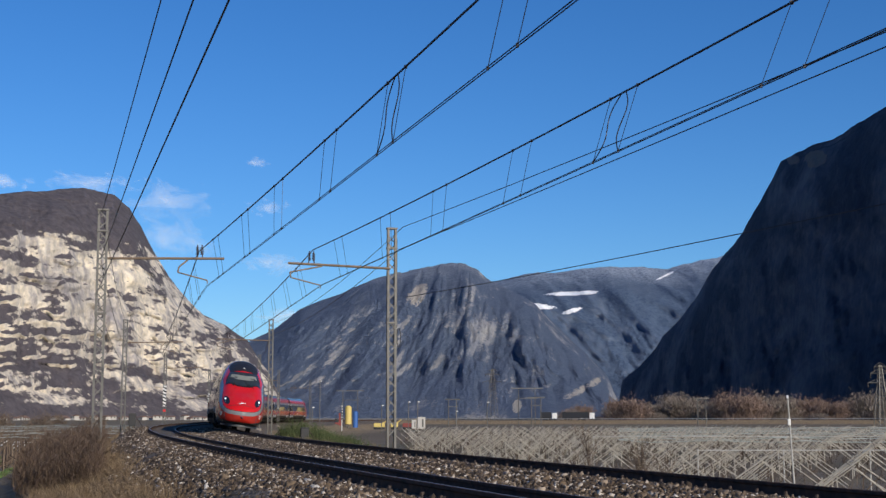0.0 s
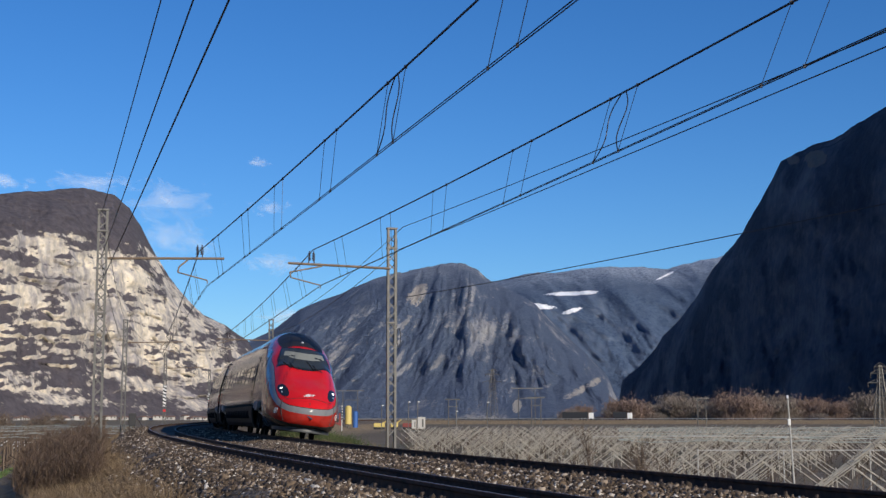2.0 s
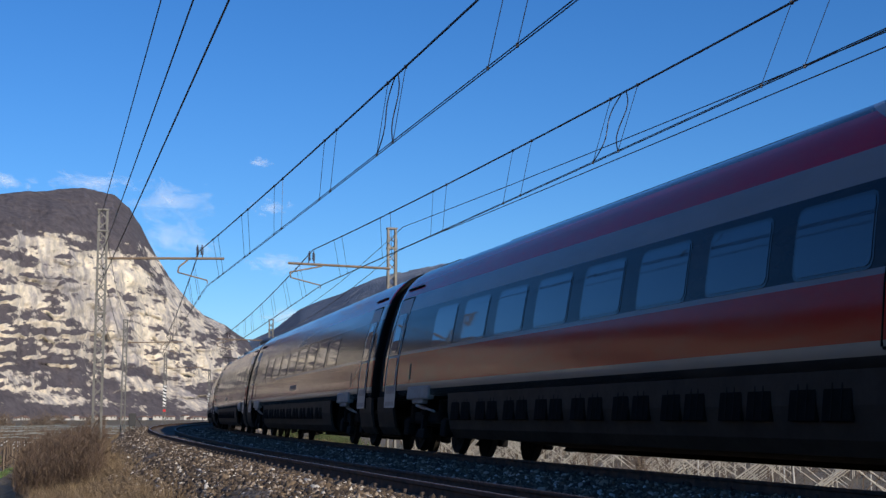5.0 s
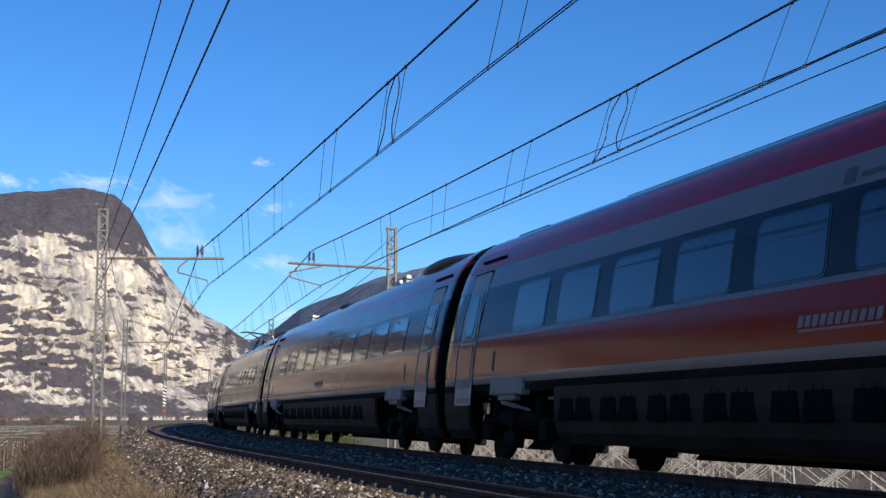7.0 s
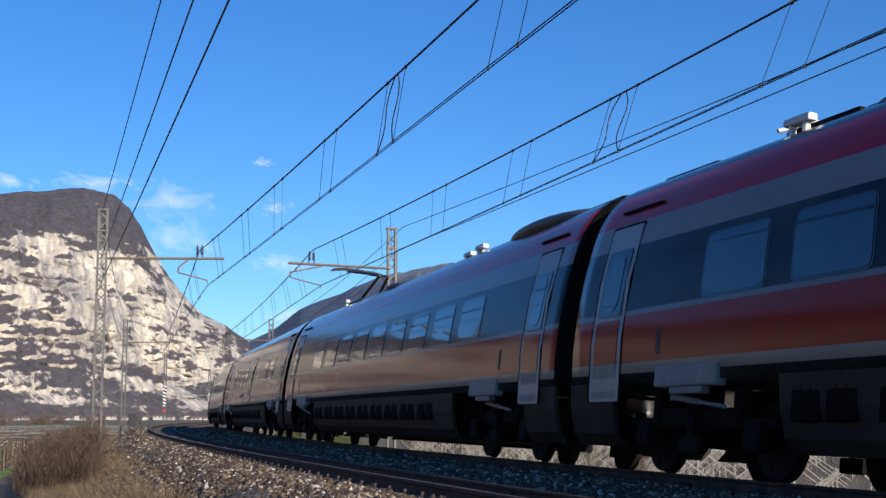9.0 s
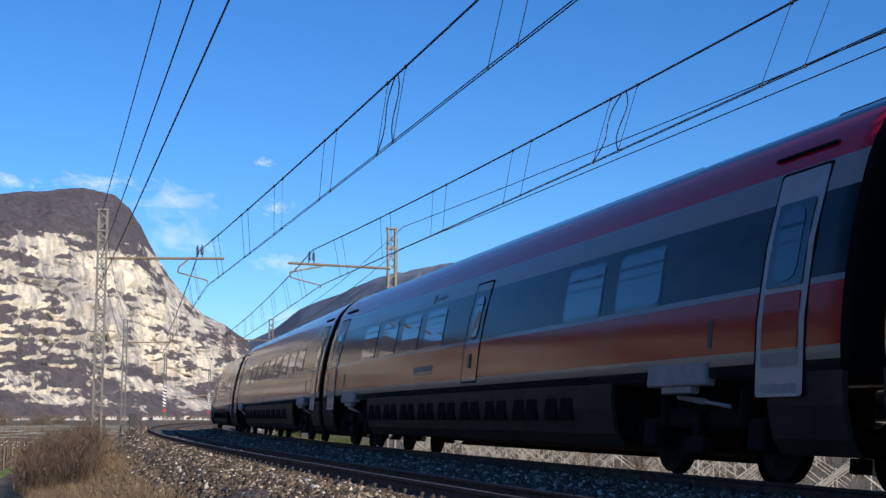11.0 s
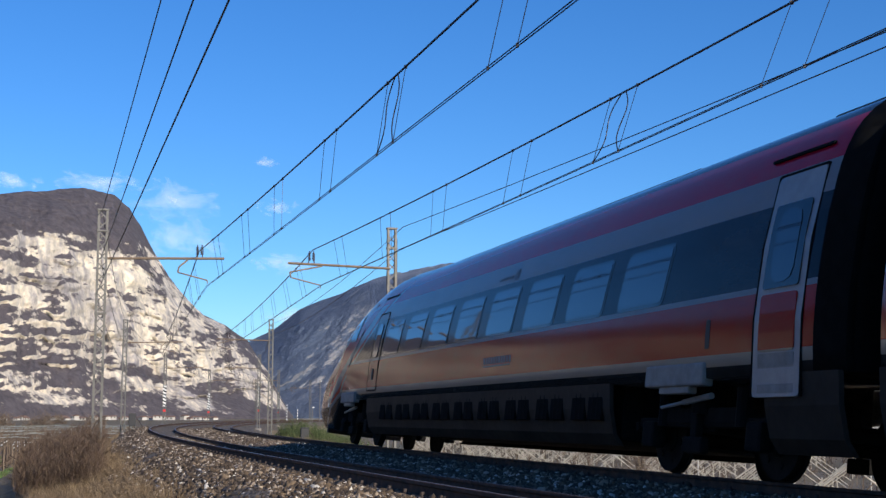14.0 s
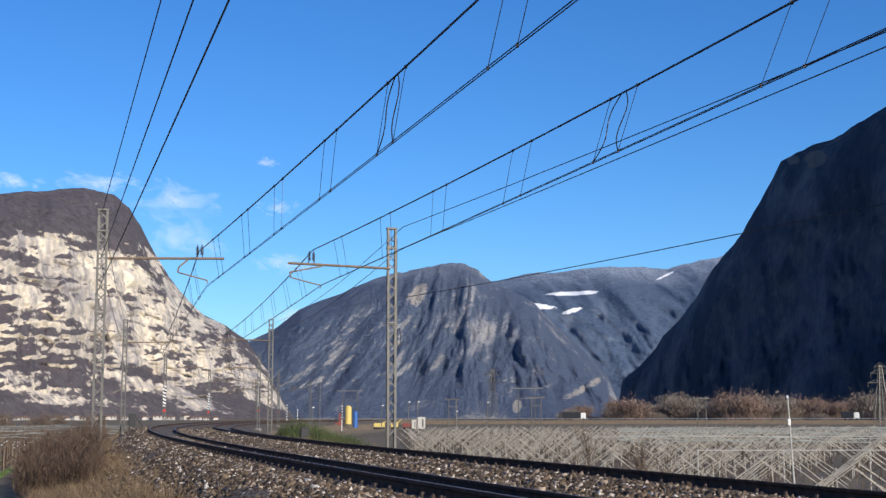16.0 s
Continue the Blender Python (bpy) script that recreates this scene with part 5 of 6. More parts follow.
def make_vineyard():
    rng = np.random.default_rng(21)
    parts = vine_unit_parts()
    spots = []
    for i in range(-60, 90):
        for j in range(-10, 95):
            p = ACR * (i * 3.0) + ROW * (j * 3.3) + Vector((20, 30, 0)) + Vector((rng.uniform(-0.15, 0.15), rng.uniform(-0.1, 0.1), 0))
            if p.y < 20 or p.y > 190:
                continue
            bearing = math.degrees(math.atan2(p.x, p.y))
            if not -1.5 < bearing < 22:
                continue
            # outside of the embankment
            t = 0.0
            for _ in range(3):
                x, y, ph = centre(t)
                t += (p.x - x) * math.sin(ph) - (p.y - y) * math.cos(ph)
            x, y, ph = centre(t)
            lat = -(p.x - x) * math.cos(ph) - (p.y - y) * math.sin(ph)
            if lat > -11.5 or rng.uniform() < 0.22:
                continue
            spots.append((p.y, p, bearing))
    spots.sort(key=lambda q: q[0])
    first = None
    joined, canes, nets = bmesh.new(), [], []
    for n, (_, p, bearing) in enumerate(spots):
        turn = math.atan2(ACR.y, ACR.x) + rng.uniform(-0.06, 0.06)
        m = Matrix.Translation((p.x, p.y, FIELD)) @ Matrix.Rotation(turn, 4, "Z") @ Matrix.Rotation(rng.uniform(-0.04, 0.04), 4, "X") @ Matrix.Rotation(rng.uniform(-0.05, 0.05), 4, "Y")
        if n < 230:
            if first is None:
                first = empty("vine_trellis", m)
                for nm, me in zip(("post", "arm", "arm"), parts):
                    part(nm, me, None, first)
                tagged(first, "weathered wooden vine trellis with slanting arms", "vine trellis", "vine trellises")
            else:
                copy_thing(first, m)
        else:
            rod(joined, m @ Vector((0, 0, 0)), m @ Vector((0, 0, 1.5)), 0.026, 4)
            rod(joined, m @ Vector((-0.5, 0, 0.55)), m @ Vector((1.5, 0, 2.05)), 0.03, 4)
            rod(joined, m @ Vector((0.5, 0.1, 0.55)), m @ Vector((-1.3, 0.1, 1.9)), 0.022, 4)
        for _ in range(9):
            f = rng.uniform(-1.4, 1.4)
            canes.append(m @ Vector((f, rng.uniform(-1.1, 1.1), 0.5 + abs(f) * 0.7)))
        for _ in range(8):
            canes.append(m @ Vector((rng.uniform(-1.3, 1.3), rng.uniform(-1.1, 1.1), 0.0)))
    tagged(new("far_vine_trellises", shared("far_vine_trellises", joined, POST)), "rows of weathered vine trellises receding over the field", "vineyard", kind="stuff")
    tagged(new("vine_canes", blades("vine_canes", canes, [0.75] * len(canes), CANE, 0.014, 0.9, 22, 2)), "bare brown vine canes tied to the trellises", "vines", kind="stuff")
    # top rails and net rolls along the nearer and the far rows
    for q in (-4, 8, 24):
        a = Vector((9.5, 33 + q * 2.3, 0)) + ROW * 2
        o = new("trellis_rail", shared("trellis_rail", rod(bmesh.new(), Vector((a.x, a.y, FIELD + 1.95)), Vector((a.x + 16 + q * 1.4, a.y - 0.8, FIELD + 1.98)), 0.022, 6), POLE))
        tagged(o, "pale horizontal rail across the vine rows", "rail", "trellis rails")
        for j in range(9):
            f = j / 8
            bm = rod(bmesh.new(), Vector((a.x + f * (16 + q * 1.4), a.y - 0.8 * f, FIELD - 0.1)), Vector((a.x + f * (16 + q * 1.4), a.y - 0.8 * f, FIELD + 2.0)), 0.028, 6)
            part("upright", bm, POLE, o)
    for i in range(11):
        y = 85 + 10 * i
        x0, x1 = y * math.tan(radians(7.5)), y * math.tan(radians(20))
        bm = wire_mesh([[Vector((x0 + (x1 - x0) * f / 10, y + rng.uniform(-0.3, 0.3), FIELD + 1.7 + rng.uniform(-0.08, 0.16))) for f in range(11)]], 0.035, 5)
        tagged(new("net_roll", shared("net_roll", bm, NET)), "pale rolled-up hail net along a vine row", "net", "net rolls")
    # white end stakes at the foot of the embankment
    for i in range(14):
        s = -24 + 3.4 * i
        p = along(s, -10.8, FIELD + 0.05)
        st = new("end_stake", shared("end_stake", box(bmesh.new(), (0, 0, 0.5), (0.1, 0.1, 1.3), bevel=0.01), WHITE))
        st.matrix_world = Matrix.Translation(p) @ pose(0, 0, 0, rng.uniform(-4, 4), rng.uniform(-4, 4), rng.uniform(0, 90))
        tagged(st, "short white stake at the vineyard edge", "stake", "end stakes")
    pole = empty("tall_pole", Matrix.Translation((11.85, 45.0, FIELD)))
    part("shaft", rod(bmesh.new(), (0, 0, -0.2), (-0.18, 0, 3.9), 0.036, 8, 0.024), POLE, pole)
    part("lamp_box", box(bmesh.new(), (-0.19, 0, 3.95), (0.07, 0.07, 0.1), bevel=0.02), WHITE, pole)
    part("marker", box(bmesh.new(), (-0.17, -0.05, 3.1), (0.1, 0.07, 0.22), bevel=0.02), WHITE, pole)
    tagged(pole, "slender pale pole standing in the vineyard", "pole")


# ---------------------------------------------------------------- trees by the road, far things
def at_bearing(deg, r, z=FIELD):
    return Vector((r * math.sin(radians(deg)), r * math.cos(radians(deg)), z))


def twig_crown(seed, h, w, n=1500):
    """Leafless crown: fine upright twigs that fill an uneven dome."""
    rng = np.random.default_rng(seed)
    pts, hs = [], []
    lumps = [(rng.uniform(-0.5, 0.5) * w, rng.uniform(-0.5, 0.5) * w, rng.uniform(0.45, 0.8) * h, rng.uniform(0.25, 0.45) * w) for _ in range(9)]
    for _ in range(n):
        x, y, z, r = lumps[rng.integers(len(lumps))]
        v = rng.normal(0, 0.5, 3)
        pts.append((x + v[0] * r, y + v[1] * r, max(0.1, z * 0.8 + v[2] * r * 0.7 - 0.1 * h)))
        hs.append(h * rng.uniform(0.06, 0.17))
    for _ in range(n // 3):
        pts.append((rng.uniform(-0.5, 0.5) * w, rng.uniform(-0.5, 0.5) * w, 0.0))
        hs.append(h * rng.uniform(0.2, 0.5))
    return pts, hs


def make_road_trees():
    rng = np.random.default_rng(31)
    kinds = []
    for i in range(5):
        h, w = (5.5, 5.0) if i < 3 else (7.5, 6.0)
        pts, hs = twig_crown(40 + i, h, w)
        crown = blades("crown", pts, hs, REED if i % 2 else REED2, 0.032, 0.9, i, 3)
        bm = bmesh.new()
        rod(bm, (0, 0, -0.2), (0.1, 0, h * 0.5), 0.14, 7, 0.07)
        for j in range(6):
            a = j * 1.05
            rod(bm, (0.05, 0, h * 0.2), (math.cos(a) * w * 0.3, math.sin(a) * w * 0.3, h * 0.65), 0.06, 5, 0.02)
        kinds.append((crown, shared("trunk", bm, BROWN)))
    for i in range(46):
        big = i < 17
        b = 5.2 + i * 0.9 + rng.uniform(-0.28, 0.28) if big else 5.0 + (i - 17) * 0.52 + rng.uniform(-0.2, 0.2)
        r = 650 + rng.uniform(-25, 40)
        k = rng.integers(3) if rng.uniform() < 0.75 or b < 8 else 3 + rng.integers(2)
        t = empty("bare_tree", Matrix.Translation(at_bearing(b, r, -1.9)) @ pose(0, 0, 0, 0, 0, rng.uniform(0, 360)) @ Matrix.Diagonal((1, 1, 1, 1)))
        s = (rng.uniform(2.1, 3.2) if big else rng.uniform(0.6, 1.0)) * (0.7 if b < 7.5 else 1.0)
        t.scale = (s * 1.1, s * 1.1, s)
        part("crown", kinds[k][0], None, t)
        part("trunk", kinds[k][1], None, t)
        tagged(t, "leafless reddish-brown tree in a row along the road", "tree", "roadside trees")


ASPHALT = worn("asphalt", (0.06, 0.06, 0.062), 0.9, 0, 0.2, 0.5)
STEEL = worn("zinc_guardrail", (0.4, 0.4, 0.4), 0.5, 0.4, 0.2, 2)
YELLOW = worn("yellow_silo_paint", (0.6, 0.46, 0.14), 0.5, 0, 0.1)
BLUE = worn("blue_tank_paint", (0.03, 0.11, 0.34), 0.5, 0, 0.1)
REDM = worn("red_machine_paint", (0.22, 0.05, 0.04), 0.5, 0, 0.15)
PLASTER = worn("pale_plaster", (0.5, 0.48, 0.44), 0.9, 0, 0.1)
TILE = worn("roof_tile", (0.17, 0.11, 0.09), 0.9, 0, 0.2)
TRUCKDARK = worn("dark_truck_body", (0.012, 0.013, 0.017), 0.5, 0, 0.15)
ROAD_R = 600.0
trucks = []


def make_road():
    row0, row1, edge = [], [], []
    bm = bmesh.new()
    for i in range(60):
        b = -8 + i * 0.6
        p, q = at_bearing(b, ROAD_R - 6, -0.75), at_bearing(b, ROAD_R + 7, -0.75)
        row0.append(p)
        row1.append(q)
    foot0 = [at_bearing(-8 + i * 0.6, ROAD_R - 12, FIELD) for i in range(60)]
    foot1 = [at_bearing(-8 + i * 0.6, ROAD_R + 13, FIELD) for i in range(60)]
    me = grid("road", [foot0, row0, row1, foot1], [VERGE, ASPHALT], smooth=False)
    me.polygons.foreach_set("material_index", [0] * 59 + [1] * 59 + [0] * 59)
    tagged(new("road", me), "asphalt motorway on a low grassy bank", "road", kind="structure")
    for off in (-5.6, 6.6):
        rail = empty("guardrail", Matrix.Translation(at_bearing(6, ROAD_R + off, -0.75)))
        o0 = rail.matrix_world.translation
        pts = [at_bearing(-6 + i * 0.5, ROAD_R + off, -0.1) - o0 for i in range(60)]
        part("beam", wire_mesh([pts], 0.12, 4), STEEL, rail)
        post_me = shared("post", box(bmesh.new(), (0, 0, 0.3), (0.1, 0.1, 0.75)), STEEL)
        for i in range(110):
            ob = part("post", post_me, None, rail)
            ob.location = at_bearing(-2 + i * 0.21, ROAD_R + off, -0.75) - o0
        tagged(rail, "galvanised guardrail along the motorway", "guardrail", "guardrails")


def make_truck(label, long, body_m, cab_m):
    t = empty("truck")
    part("trailer", box(bmesh.new(), (-long / 2, 0, 2.3), (long, 2.5, 2.7), bevel=0.08), body_m, t)
    cab = part("cab", box(bmesh.new(), (1.4, 0, 1.9), (2.2, 2.4, 2.8), bevel=0.2), cab_m, t)
    part("windscreen", box(bmesh.new(), (2.5, 0, 2.4), (0.06, 2.0, 0.9), bevel=0.02), BLACKGLOSS, cab)
    w = shared("wheel", rod(bmesh.new(), (0, -1.2, 0), (0, 1.2, 0), 0.5, 14), RUBBER)
    for x in (1.4, -long + 1.5, -long + 2.9, -long + 4.2):
        o = part("wheel", w, None, t)
        o.location = (x, 0, 0.5)
    tagged(t, label, "truck", "trucks on the road")
    return t


def make_traffic():
    trucks.append((make_truck("dark articulated truck with a white cab standing on the motorway", 8.0, TRUCKDARK, WHITE), 5.88, 0.0))
    trucks.append((make_truck("white-cabbed box truck on the motorway", 6.0, TRUCKDARK, WHITE), 6.25, 0.8))
    trucks.append((make_truck("pale box truck on the motorway", 5.0, TRUCKDARK, WHITE), 4.65, 0.78))


def make_works():
    """The building site beyond the bend: silo, tank, machines, poles."""
    R = 290
    def px(b):
        return at_bearing(b, R, FIELD + 1.4)
    s = empty("silo", Matrix.Translation(px(-4.08)))
    part("tank", rod(bmesh.new(), (0, 0, 0.3), (0, 0, 4.0), 0.72, 20), YELLOW, s)
    part("dome", rod(bmesh.new(), (0, 0, 4.0), (0, 0, 4.35), 0.72, 20, 0.25), YELLOW, s)
    for a in range(4):
        part("leg", rod(bmesh.new(), (0.6 * math.cos(a * 1.57), 0.6 * math.sin(a * 1.57), -0.6), (0.6 * math.cos(a * 1.57), 0.6 * math.sin(a * 1.57), 0.4), 0.08, 6), GALV, s)
    tagged(s, "tall yellow cylindrical silo on a building site", "silo")
    s = empty("water_tank", Matrix.Translation(px(-3.78)))
    part("tank", rod(bmesh.new(), (0, 0, -0.4), (0, 0, 3.0), 0.58, 20), BLUE, s)
    part("lid", rod(bmesh.new(), (0, 0, 3.0), (0, 0, 3.15), 0.5, 20, 0.3), BLUE, s)
    tagged(s, "upright blue cylindrical tank on a building site", "tank")
    s = empty("drill_rig", Matrix.Translation(px(-4.5)))
    part("base", box(bmesh.new(), (0, 0, 0.2), (1.6, 1.2, 1.0), bevel=0.1), REDM, s)
    part("boom", box(bmesh.new(), (0.3, 0, 1.6), (0.4, 0.4, 2.2), bevel=0.04), REDM, s)
    part("cab", box(bmesh.new(), (-0.4, 0, 1.0), (0.7, 0.9, 0.9), bevel=0.08), BLACK, s)
    tagged(s, "red drilling machine on a building site", "machine")
    for b, w in ((-2.75, 2.4), (-2.1, 1.6), (-1.55, 2.0)):
        s = empty("digger", Matrix.Translation(px(b)))
        part("body", box(bmesh.new(), (0, 0, 0.1), (w, 1.4, 0.9), bevel=0.15), YELLOW if b < -1.7 else REDM, s)
        part("boom", rod(bmesh.new(), (w * 0.3, 0, 0.5), (w * 0.9, 0, 1.3), 0.12, 6), YELLOW, s)
        part("track", box(bmesh.new(), (0, 0, -0.55), (w, 1.5, 0.5), bevel=0.15), BLACK, s)
        tagged(s, "small yellow digger parked on the site", "digger", "site machines")
    for b, w, h in ((-5.2, 4.5, 0.9), (-6.2, 3.0, 0.9), (-0.95, 1.8, 2.2), (-1.25, 1.0, 1.6), (-4.95, 2.0, 0.9)):
        s = empty("site_container", Matrix.Translation(px(b)))
        part("shell", box(bmesh.new(), (0, 0, h / 2 - 0.5), (w, 2.0, h + 0.3), bevel=0.05), PLASTER, s)
        part("door", box(bmesh.new(), (w * 0.2, -1.01, h / 2 - 0.55), (w * 0.2, 0.03, h * 0.8)), GALV, s)
        tagged(s, "pale site container on the building site", "container", "site containers")
    for b, h, y in ((-5.62, 4.2, 0), (-5.3, 9.5, 0), (-6.7, 4.6, 1), (-4.35, 4.4, 1), (-6.25, 3.6, 1), (-2.65, 4.6, 0), (-2.1, 5.6, 0), (-1.5, 5.3, 0), (-1.1, 5.3, 0), (1.9, 5.2, 0), (0.55, 3.4, 0)):
        s = empty("signal_post", Matrix.Translation(at_bearing(b, 270, FIELD)))
        part("post", rod(bmesh.new(), (0, 0, -0.2), (0, 0, h + 1.2), 0.09, 6), GALV if not y else WHITE, s)
        if y:
            for j in range(5):
                part("black_band", rod(bmesh.new(), (0, 0, h - 1.6 + 0.55 * j), (0, 0, h - 1.34 + 0.55 * j), 0.1, 6), BLACK, s)
        else:
            part("head", box(bmesh.new(), (0.2, 0, h + 1.0), (0.45, 0.15, 0.18), bevel=0.03), WHITE, s)
        tagged(s, "black and white banded post beside the line" if y else "grey steel post beside the line", "post", "trackside posts")
    # dark cabinets by the line
    for s0, lat, h in ((-52.5, -4.2, 1.25), (-68, 6.6, 1.3)):
        o = along(s0, lat, bed(lat))
        s = empty("relay_cabinet", Matrix.Translation(o) @ pose(0, 0, 0, 0, 0, 12))
        part("case", box(bmesh.new(), (0, 0, h * 0.62), (0.5, 0.4, h * 0.65), bevel=0.05), BLACK, s)
        part("roof", box(bmesh.new(), (0, 0, h * 0.97), (0.58, 0.48, 0.06), bevel=0.02), BLACK, s)
        for x in (-0.2, 0.2):
            for y in (-0.15, 0.15):
                part("leg", rod(bmesh.new(), (x, y, -0.3), (x, y, h * 0.35), 0.035, 5), CLIP, s)
        part("stay", rod(bmesh.new(), (0.2, -0.15, h * 0.9), (1.1, -0.5, -0.2), 0.03, 5), CLIP, s)
        tagged(s, "black equipment cabinet on legs beside the track", "cabinet", "trackside cabinets")


def make_pylon(h, w, arms, portal=False):
    p = empty("pylon")
    if portal:
        for x in (-w / 2, w / 2):
            part("leg", rod(bmesh.new(), (x, 0, -1), (x, 0, h), 0.16, 6), GALV, p)
        part("crossbeam", box(bmesh.new(), (0, 0, h - 0.2), (w * 1.9, 0.25, 0.3)), GALV, p)
        part("crossbeam", box(bmesh.new(), (0, 0, h * 0.72), (w * 1.3, 0.2, 0.2)), GALV, p)
        return p
    t = w * 0.16
    for sx in (-1, 1):
        for sy in (-1, 1):
            part("leg", rod(bmesh.new(), (sx * w / 2, sy * w / 2, -1), (sx * t / 2, sy * t / 2, h), 0.1, 4), GALV, p)
    n = 9
    for i in range(n):
        z0, z1 = h * i / n, h * (i + 1) / n
        w0, w1 = w + (t - w) * i / n, w + (t - w) * (i + 1) / n
        bm = bmesh.new()
        for y in (-1, 1):
            rod(bm, (-w0 / 2, y * w0 / 2, z0), (w1 / 2, y * w1 / 2, z1), 0.06, 4)
            rod(bm, (w0 / 2, y * w0 / 2, z0), (-w1 / 2, y * w1 / 2, z1), 0.06, 4)
        part("lattice", bm, GALV, p)
    for z, l in arms:
        bm = bmesh.new()
        rod(bm, (-l, 0, z), (l, 0, z), 0.09, 4)
        rod(bm, (-l, 0, z), (0, 0, z + 0.9), 0.06, 4)
        rod(bm, (l, 0, z), (0, 0, z + 0.9), 0.06, 4)
        part("cross_arm", bm, GALV, p)
        for x in (-l, l):
            part("insulator", rod(bmesh.new(), (x, 0, z), (x, 0, z - 1.0), 0.09, 5), INSUL, p)
    return p


def make_pylons():
    def put(p, b, r, rz, label):
        p.matrix_world = Matrix.Translation(at_bearing(b, r)) @ pose(0, 0, 0, 0, 0, rz)
        tagged(p, label, "pylon", "power pylons")
    lab = "tall steel lattice power pylon on the valley floor"
    put(make_pylon(26, 5, ((20, 5), (23.5, 3.6), (25.5, 2.2))), 2.12, 640, 20, lab)
    put(make_pylon(13, 2.6, ((9.6, 2.6), (11.4, 2.0), (12.6, 1.2))), 18.25, 265, 10, lab)
    lab = "steel portal pylon standing in the fields"
    put(make_pylon(14.5, 6.5, (), True), 3.6, 520, 5, lab)
    put(make_pylon(9.6, 3.0, (), True), 4.0, 430, 0, lab)
    put(make_pylon(9.2, 2.6, (), True), 0.4, 440, 0, lab)
    put(make_pylon(9.2, 2.6, (), True), 11.0, 430, 0, lab)
    put(make_pylon(14, 6.0, (), True), -4.0, 540, 5, lab)


def make_village():
    rng = np.random.default_rng(51)
    for i in range(34):
        b = -18.8 + 9.0 * rng.uniform() ** 1.1
        r = rng.uniform(1480, 1620)
        w, d, h = rng.uniform(5, 10), rng.uniform(5, 8), rng.uniform(1.2, 3.0)
        hs = empty("house", Matrix.Translation(at_bearing(b, r, FIELD + rng.uniform(-0.6, 2.6))) @ pose(0, 0, 0, 0, 0, rng.uniform(-50, 50)))
        wall = part("wall", box(bmesh.new(), (0, 0, h / 2 - 2), (w, d, h + 4)), PLASTER, hs)
        bm = bmesh.new()
        vs = [bm.verts.new(v) for v in ((-w / 2 - 0.5, -d / 2 - 0.5, h), (w / 2 + 0.5, -d / 2 - 0.5, h), (w / 2 + 0.5, d / 2 + 0.5, h), (-w / 2 - 0.5, d / 2 + 0.5, h), (-w / 2 - 0.5, 0, h + 1.6), (w / 2 + 0.5, 0, h + 1.6))]
        for f in ((0, 1, 5, 4), (2, 3, 4, 5), (0, 4, 3), (1, 2, 5), (0, 3, 2, 1)):
            bm.faces.new([vs[j] for j in f])
        part("roof", bm, TILE, hs)
        for x in (-w * 0.25, w * 0.25):
            part("window", box(bmesh.new(), (x, -d / 2 - 0.02, h * 0.6), (1.2, 0.1, 1.5)), BLACKGLOSS, wall)
        tagged(hs, "small pale plastered house at the foot of the cliff", "house", "village houses")
    for b, r in ((-17.0, 420), (-16.1, 700), (-14.6, 600), (-18.3, 500)):
        pts, hs_ = twig_crown(int(r), 6, 7, 700)
        t = empty("field_tree", Matrix.Translation(at_bearing(b, r, FIELD)))
        part("crown", blades("crown", pts, hs_, BROWN, 0.05, 0.5, 3, 2), None, t)
        part("trunk", rod(bmesh.new(), (0, 0, -0.3), (0, 0, 3), 0.2, 6, 0.1), BROWN, t)
        tagged(t, "dark leafless tree standing in a field", "tree", "field trees")


MEADOW = leafy("meadow_green", (0.07, 0.12, 0.03), (0.1, 0.15, 0.04), (0.15, 0.17, 0.06))


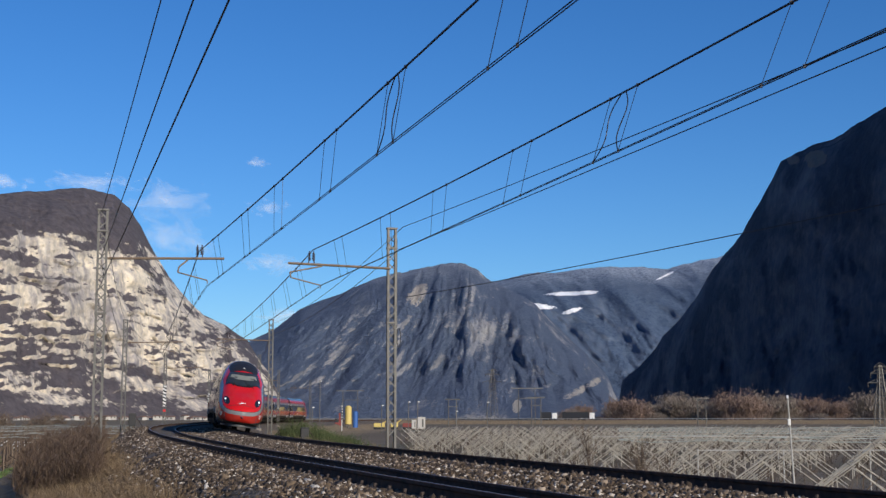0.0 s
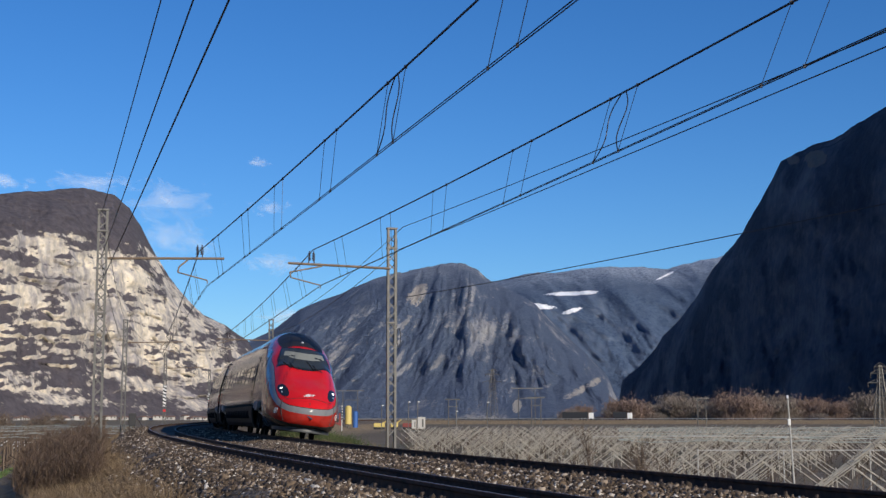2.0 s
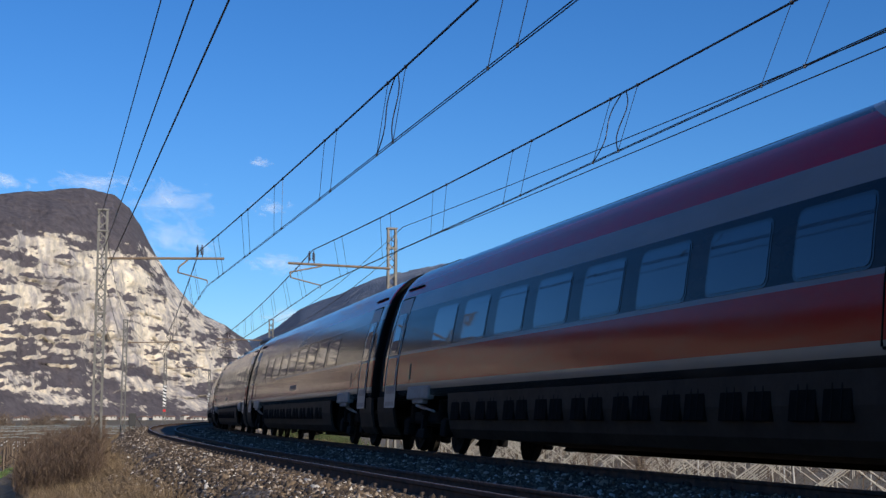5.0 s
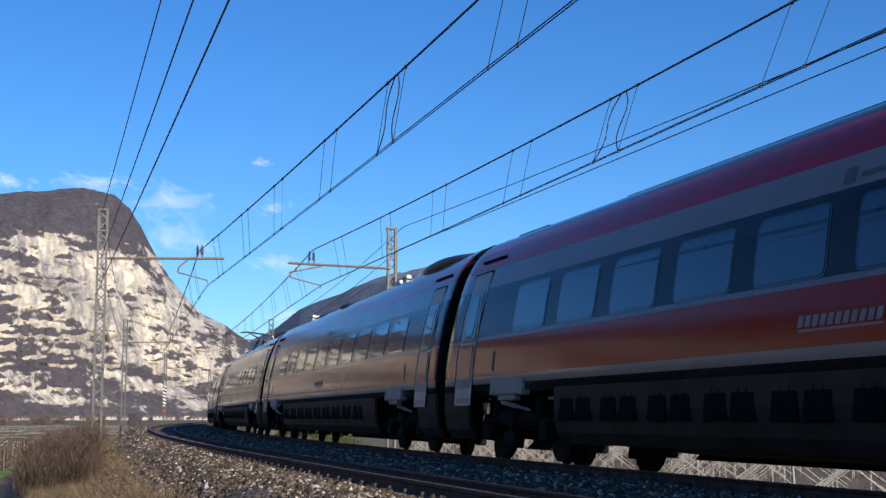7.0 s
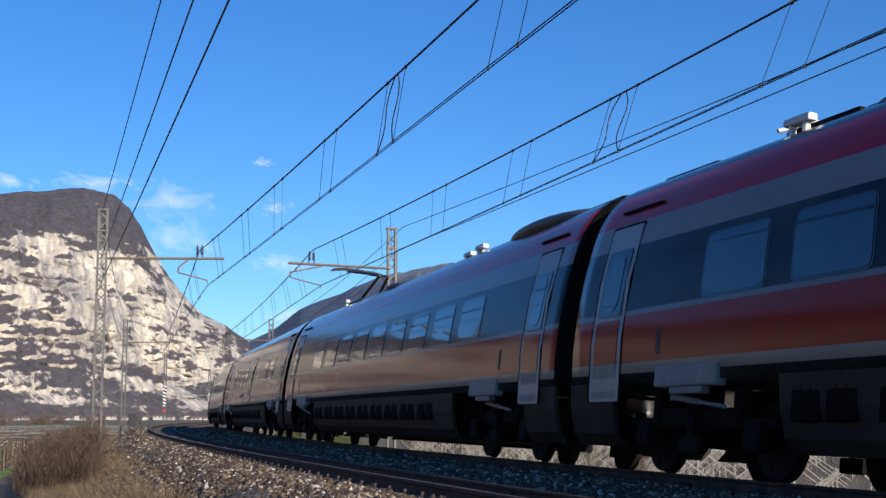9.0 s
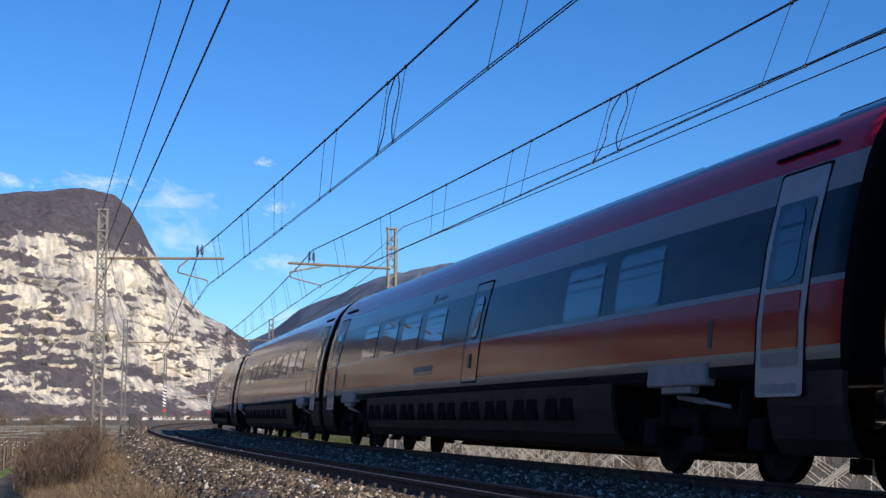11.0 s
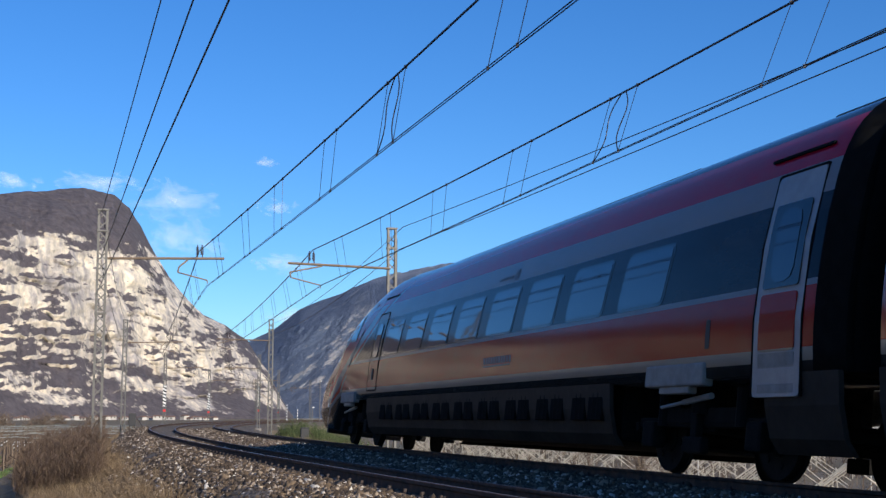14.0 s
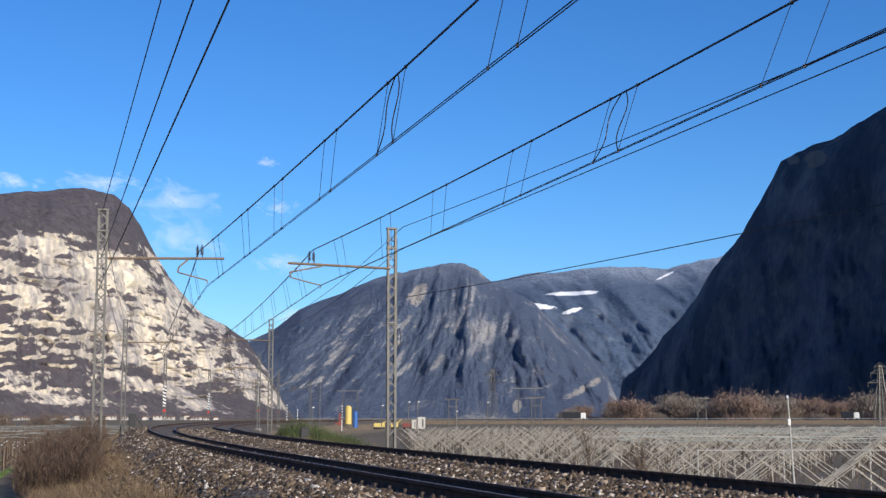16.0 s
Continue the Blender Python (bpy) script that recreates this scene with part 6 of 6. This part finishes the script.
def make_left_field():
    """Low vineyard posts and a pale rail fence beyond the embankment."""
    rng = np.random.default_rng(61)
    bm = bmesh.new()
    for i in range(420):
        b, r = rng.uniform(-21, -12.5), rng.uniform(70, 240)
        p = at_bearing(b, r)
        rod(bm, p - Vector((0, 0, 0.1)), p + Vector((0, 0, 1.7)), 0.05, 4)
        rod(bm, p + Vector((-0.4, 0, 0.6)), p + Vector((1.3, 0, 1.7)), 0.04, 4)
    tagged(new("left_vine_trellises", shared("left_vine_trellises", bm, BROWN)), "weathered vine trellises in a field beside the cliff", "vineyard", kind="stuff")
    for i in range(8):
        y = 110 + i * 22
        bm = wire_mesh([[Vector((y * math.tan(radians(-21 + j * 0.8)), y, FIELD + 1.6 + rng.uniform(-0.1, 0.1))) for j in range(11)]], 0.03, 5)
        tagged(new("net_roll", shared("net_roll", bm, NET)), "pale rolled-up hail net along a vine row", "net", "net rolls")
    fence = empty("rail_fence", Matrix.Translation(at_bearing(-18, 125)))
    o = fence.matrix_world.translation
    for z in (0.45, 0.7, 0.95):
        part("rail", wire_mesh([[Vector((-45, 125, FIELD + z)) - o, Vector((-36.8, 125, FIELD + z)) - o]], 0.075, 6), WHITE, fence)
    for i in range(9):
        part("post", box(bmesh.new(), Vector((-45 + i * 1.02, 125, FIELD + 0.5)) - o, (0.1, 0.1, 1.2)), WHITE, fence)
    tagged(fence, "low white rail fence below the embankment", "fence")
    roots = [tuple(at_bearing(rng.uniform(-21, -17.0), rng.uniform(62, 116), FIELD)) for _ in range(5000)]
    tagged(new("meadow_grass", blades("meadow_grass", roots, [0.22] * len(roots), MEADOW, 0.06, 0.8, 12, 2)), "short green meadow grass beside the embankment", "grass", kind="stuff")
    for b, r, h in ((-17.9, 40, 2.3), (-16.1, 58, 2.6)):
        p = at_bearing(b, r, FIELD)
        st = empty("field_post", Matrix.Translation(p))
        part("post", rod(bmesh.new(), (0, 0, -0.2), (0.1, 0, h), 0.045, 7), BROWN, st)
        part("stay", rod(bmesh.new(), (0, 0, h * 0.55), (1.6, 0.3, h * 1.02), 0.045, 6), BROWN, st)
        tagged(st, "weathered wooden post with a slanting stay", "post", "field posts")


# ---------------------------------------------------------------- clouds
def cloud_material(seed):
    k = Mat("cloud", (0.68, 0.7, 0.73), 1.0)
    t = k.t
    gen = t.nodes.new("ShaderNodeTexCoord").outputs["Generated"]
    sx, sy, sz = k.split(gen)
    mp = k.node("ShaderNodeMapping")
    mp.inputs["Location"].default_value = (seed, seed * 0.7, 0)
    mp.inputs["Scale"].default_value = (1.6, 1.0, 1.0)
    k.link(gen, mp.inputs["Vector"])
    n = k.math("MULTIPLY", k.math("SUBTRACT", k.noise(3.2, 8, 0.66, mp.outputs[0], 0.6), 0.28), 2.0)
    dx, dz = k.math("SUBTRACT", sx, 0.5), k.math("SUBTRACT", sz, 0.5)
    r = k.math("SQRT", k.math("ADD", k.math("MULTIPLY", dx, dx), k.math("MULTIPLY", dz, dz)))
    a = k.math("SUBTRACT", k.math("ADD", n, 0.1), k.math("MULTIPLY", r, 1.7))
    a = k.math("MULTIPLY", k.step(a, 0.0, 1.0), 0.5)
    k.set("Alpha", a)
    return k.m


clouds = []


def make_clouds():
    for i, (b, e, w, h) in enumerate(((-11.9, 9.1, 6.0, 2.6), (-11.9, 7.5, 5.6, 2.8), (-15.2, 9.8, 5.0, 1.7), (-7.7, 9.0, 2.2, 1.0), (-7.3, 6.6, 4.0, 1.3), (-6.6, 4.3, 4.0, 1.6), (-8.1, 10.9, 1.4, 0.7), (-18.8, 9.7, 3.2, 1.0)  )):
        r = 4700.0
        c = at_bearing(b, r, r * math.tan(radians(e)))
        W, H = r * math.tan(radians(w)) / 2, r * math.tan(radians(h)) / 2
        me = raw("cloud", [(-W, 0, -H), (W, 0, -H), (W, 0, H), (-W, 0, H)], [(0, 1, 2, 3)], cloud_material(i * 3.7 + 1.3))
        ob = new("cloud", me)
        ob.matrix_world = Matrix.Translation(c) @ pose(0, 0, 0, 0, 0, -b)
        ob.visible_shadow = False
        tagged(ob, "thin wispy white cloud drifting over the ridge", "cloud", "clouds", "structure")
        clouds.append((ob, b, c))


make_ground()
make_bed()
make_mountains()
make_tracks()
make_train()
make_masts()
make_wires()
make_bushes()
make_vineyard()
make_road()
make_traffic()
make_road_trees()
make_works()
make_pylons()
make_village()
make_left_field()
make_clouds()
make_verge()
make_stones()
make_sleepers()
motions()
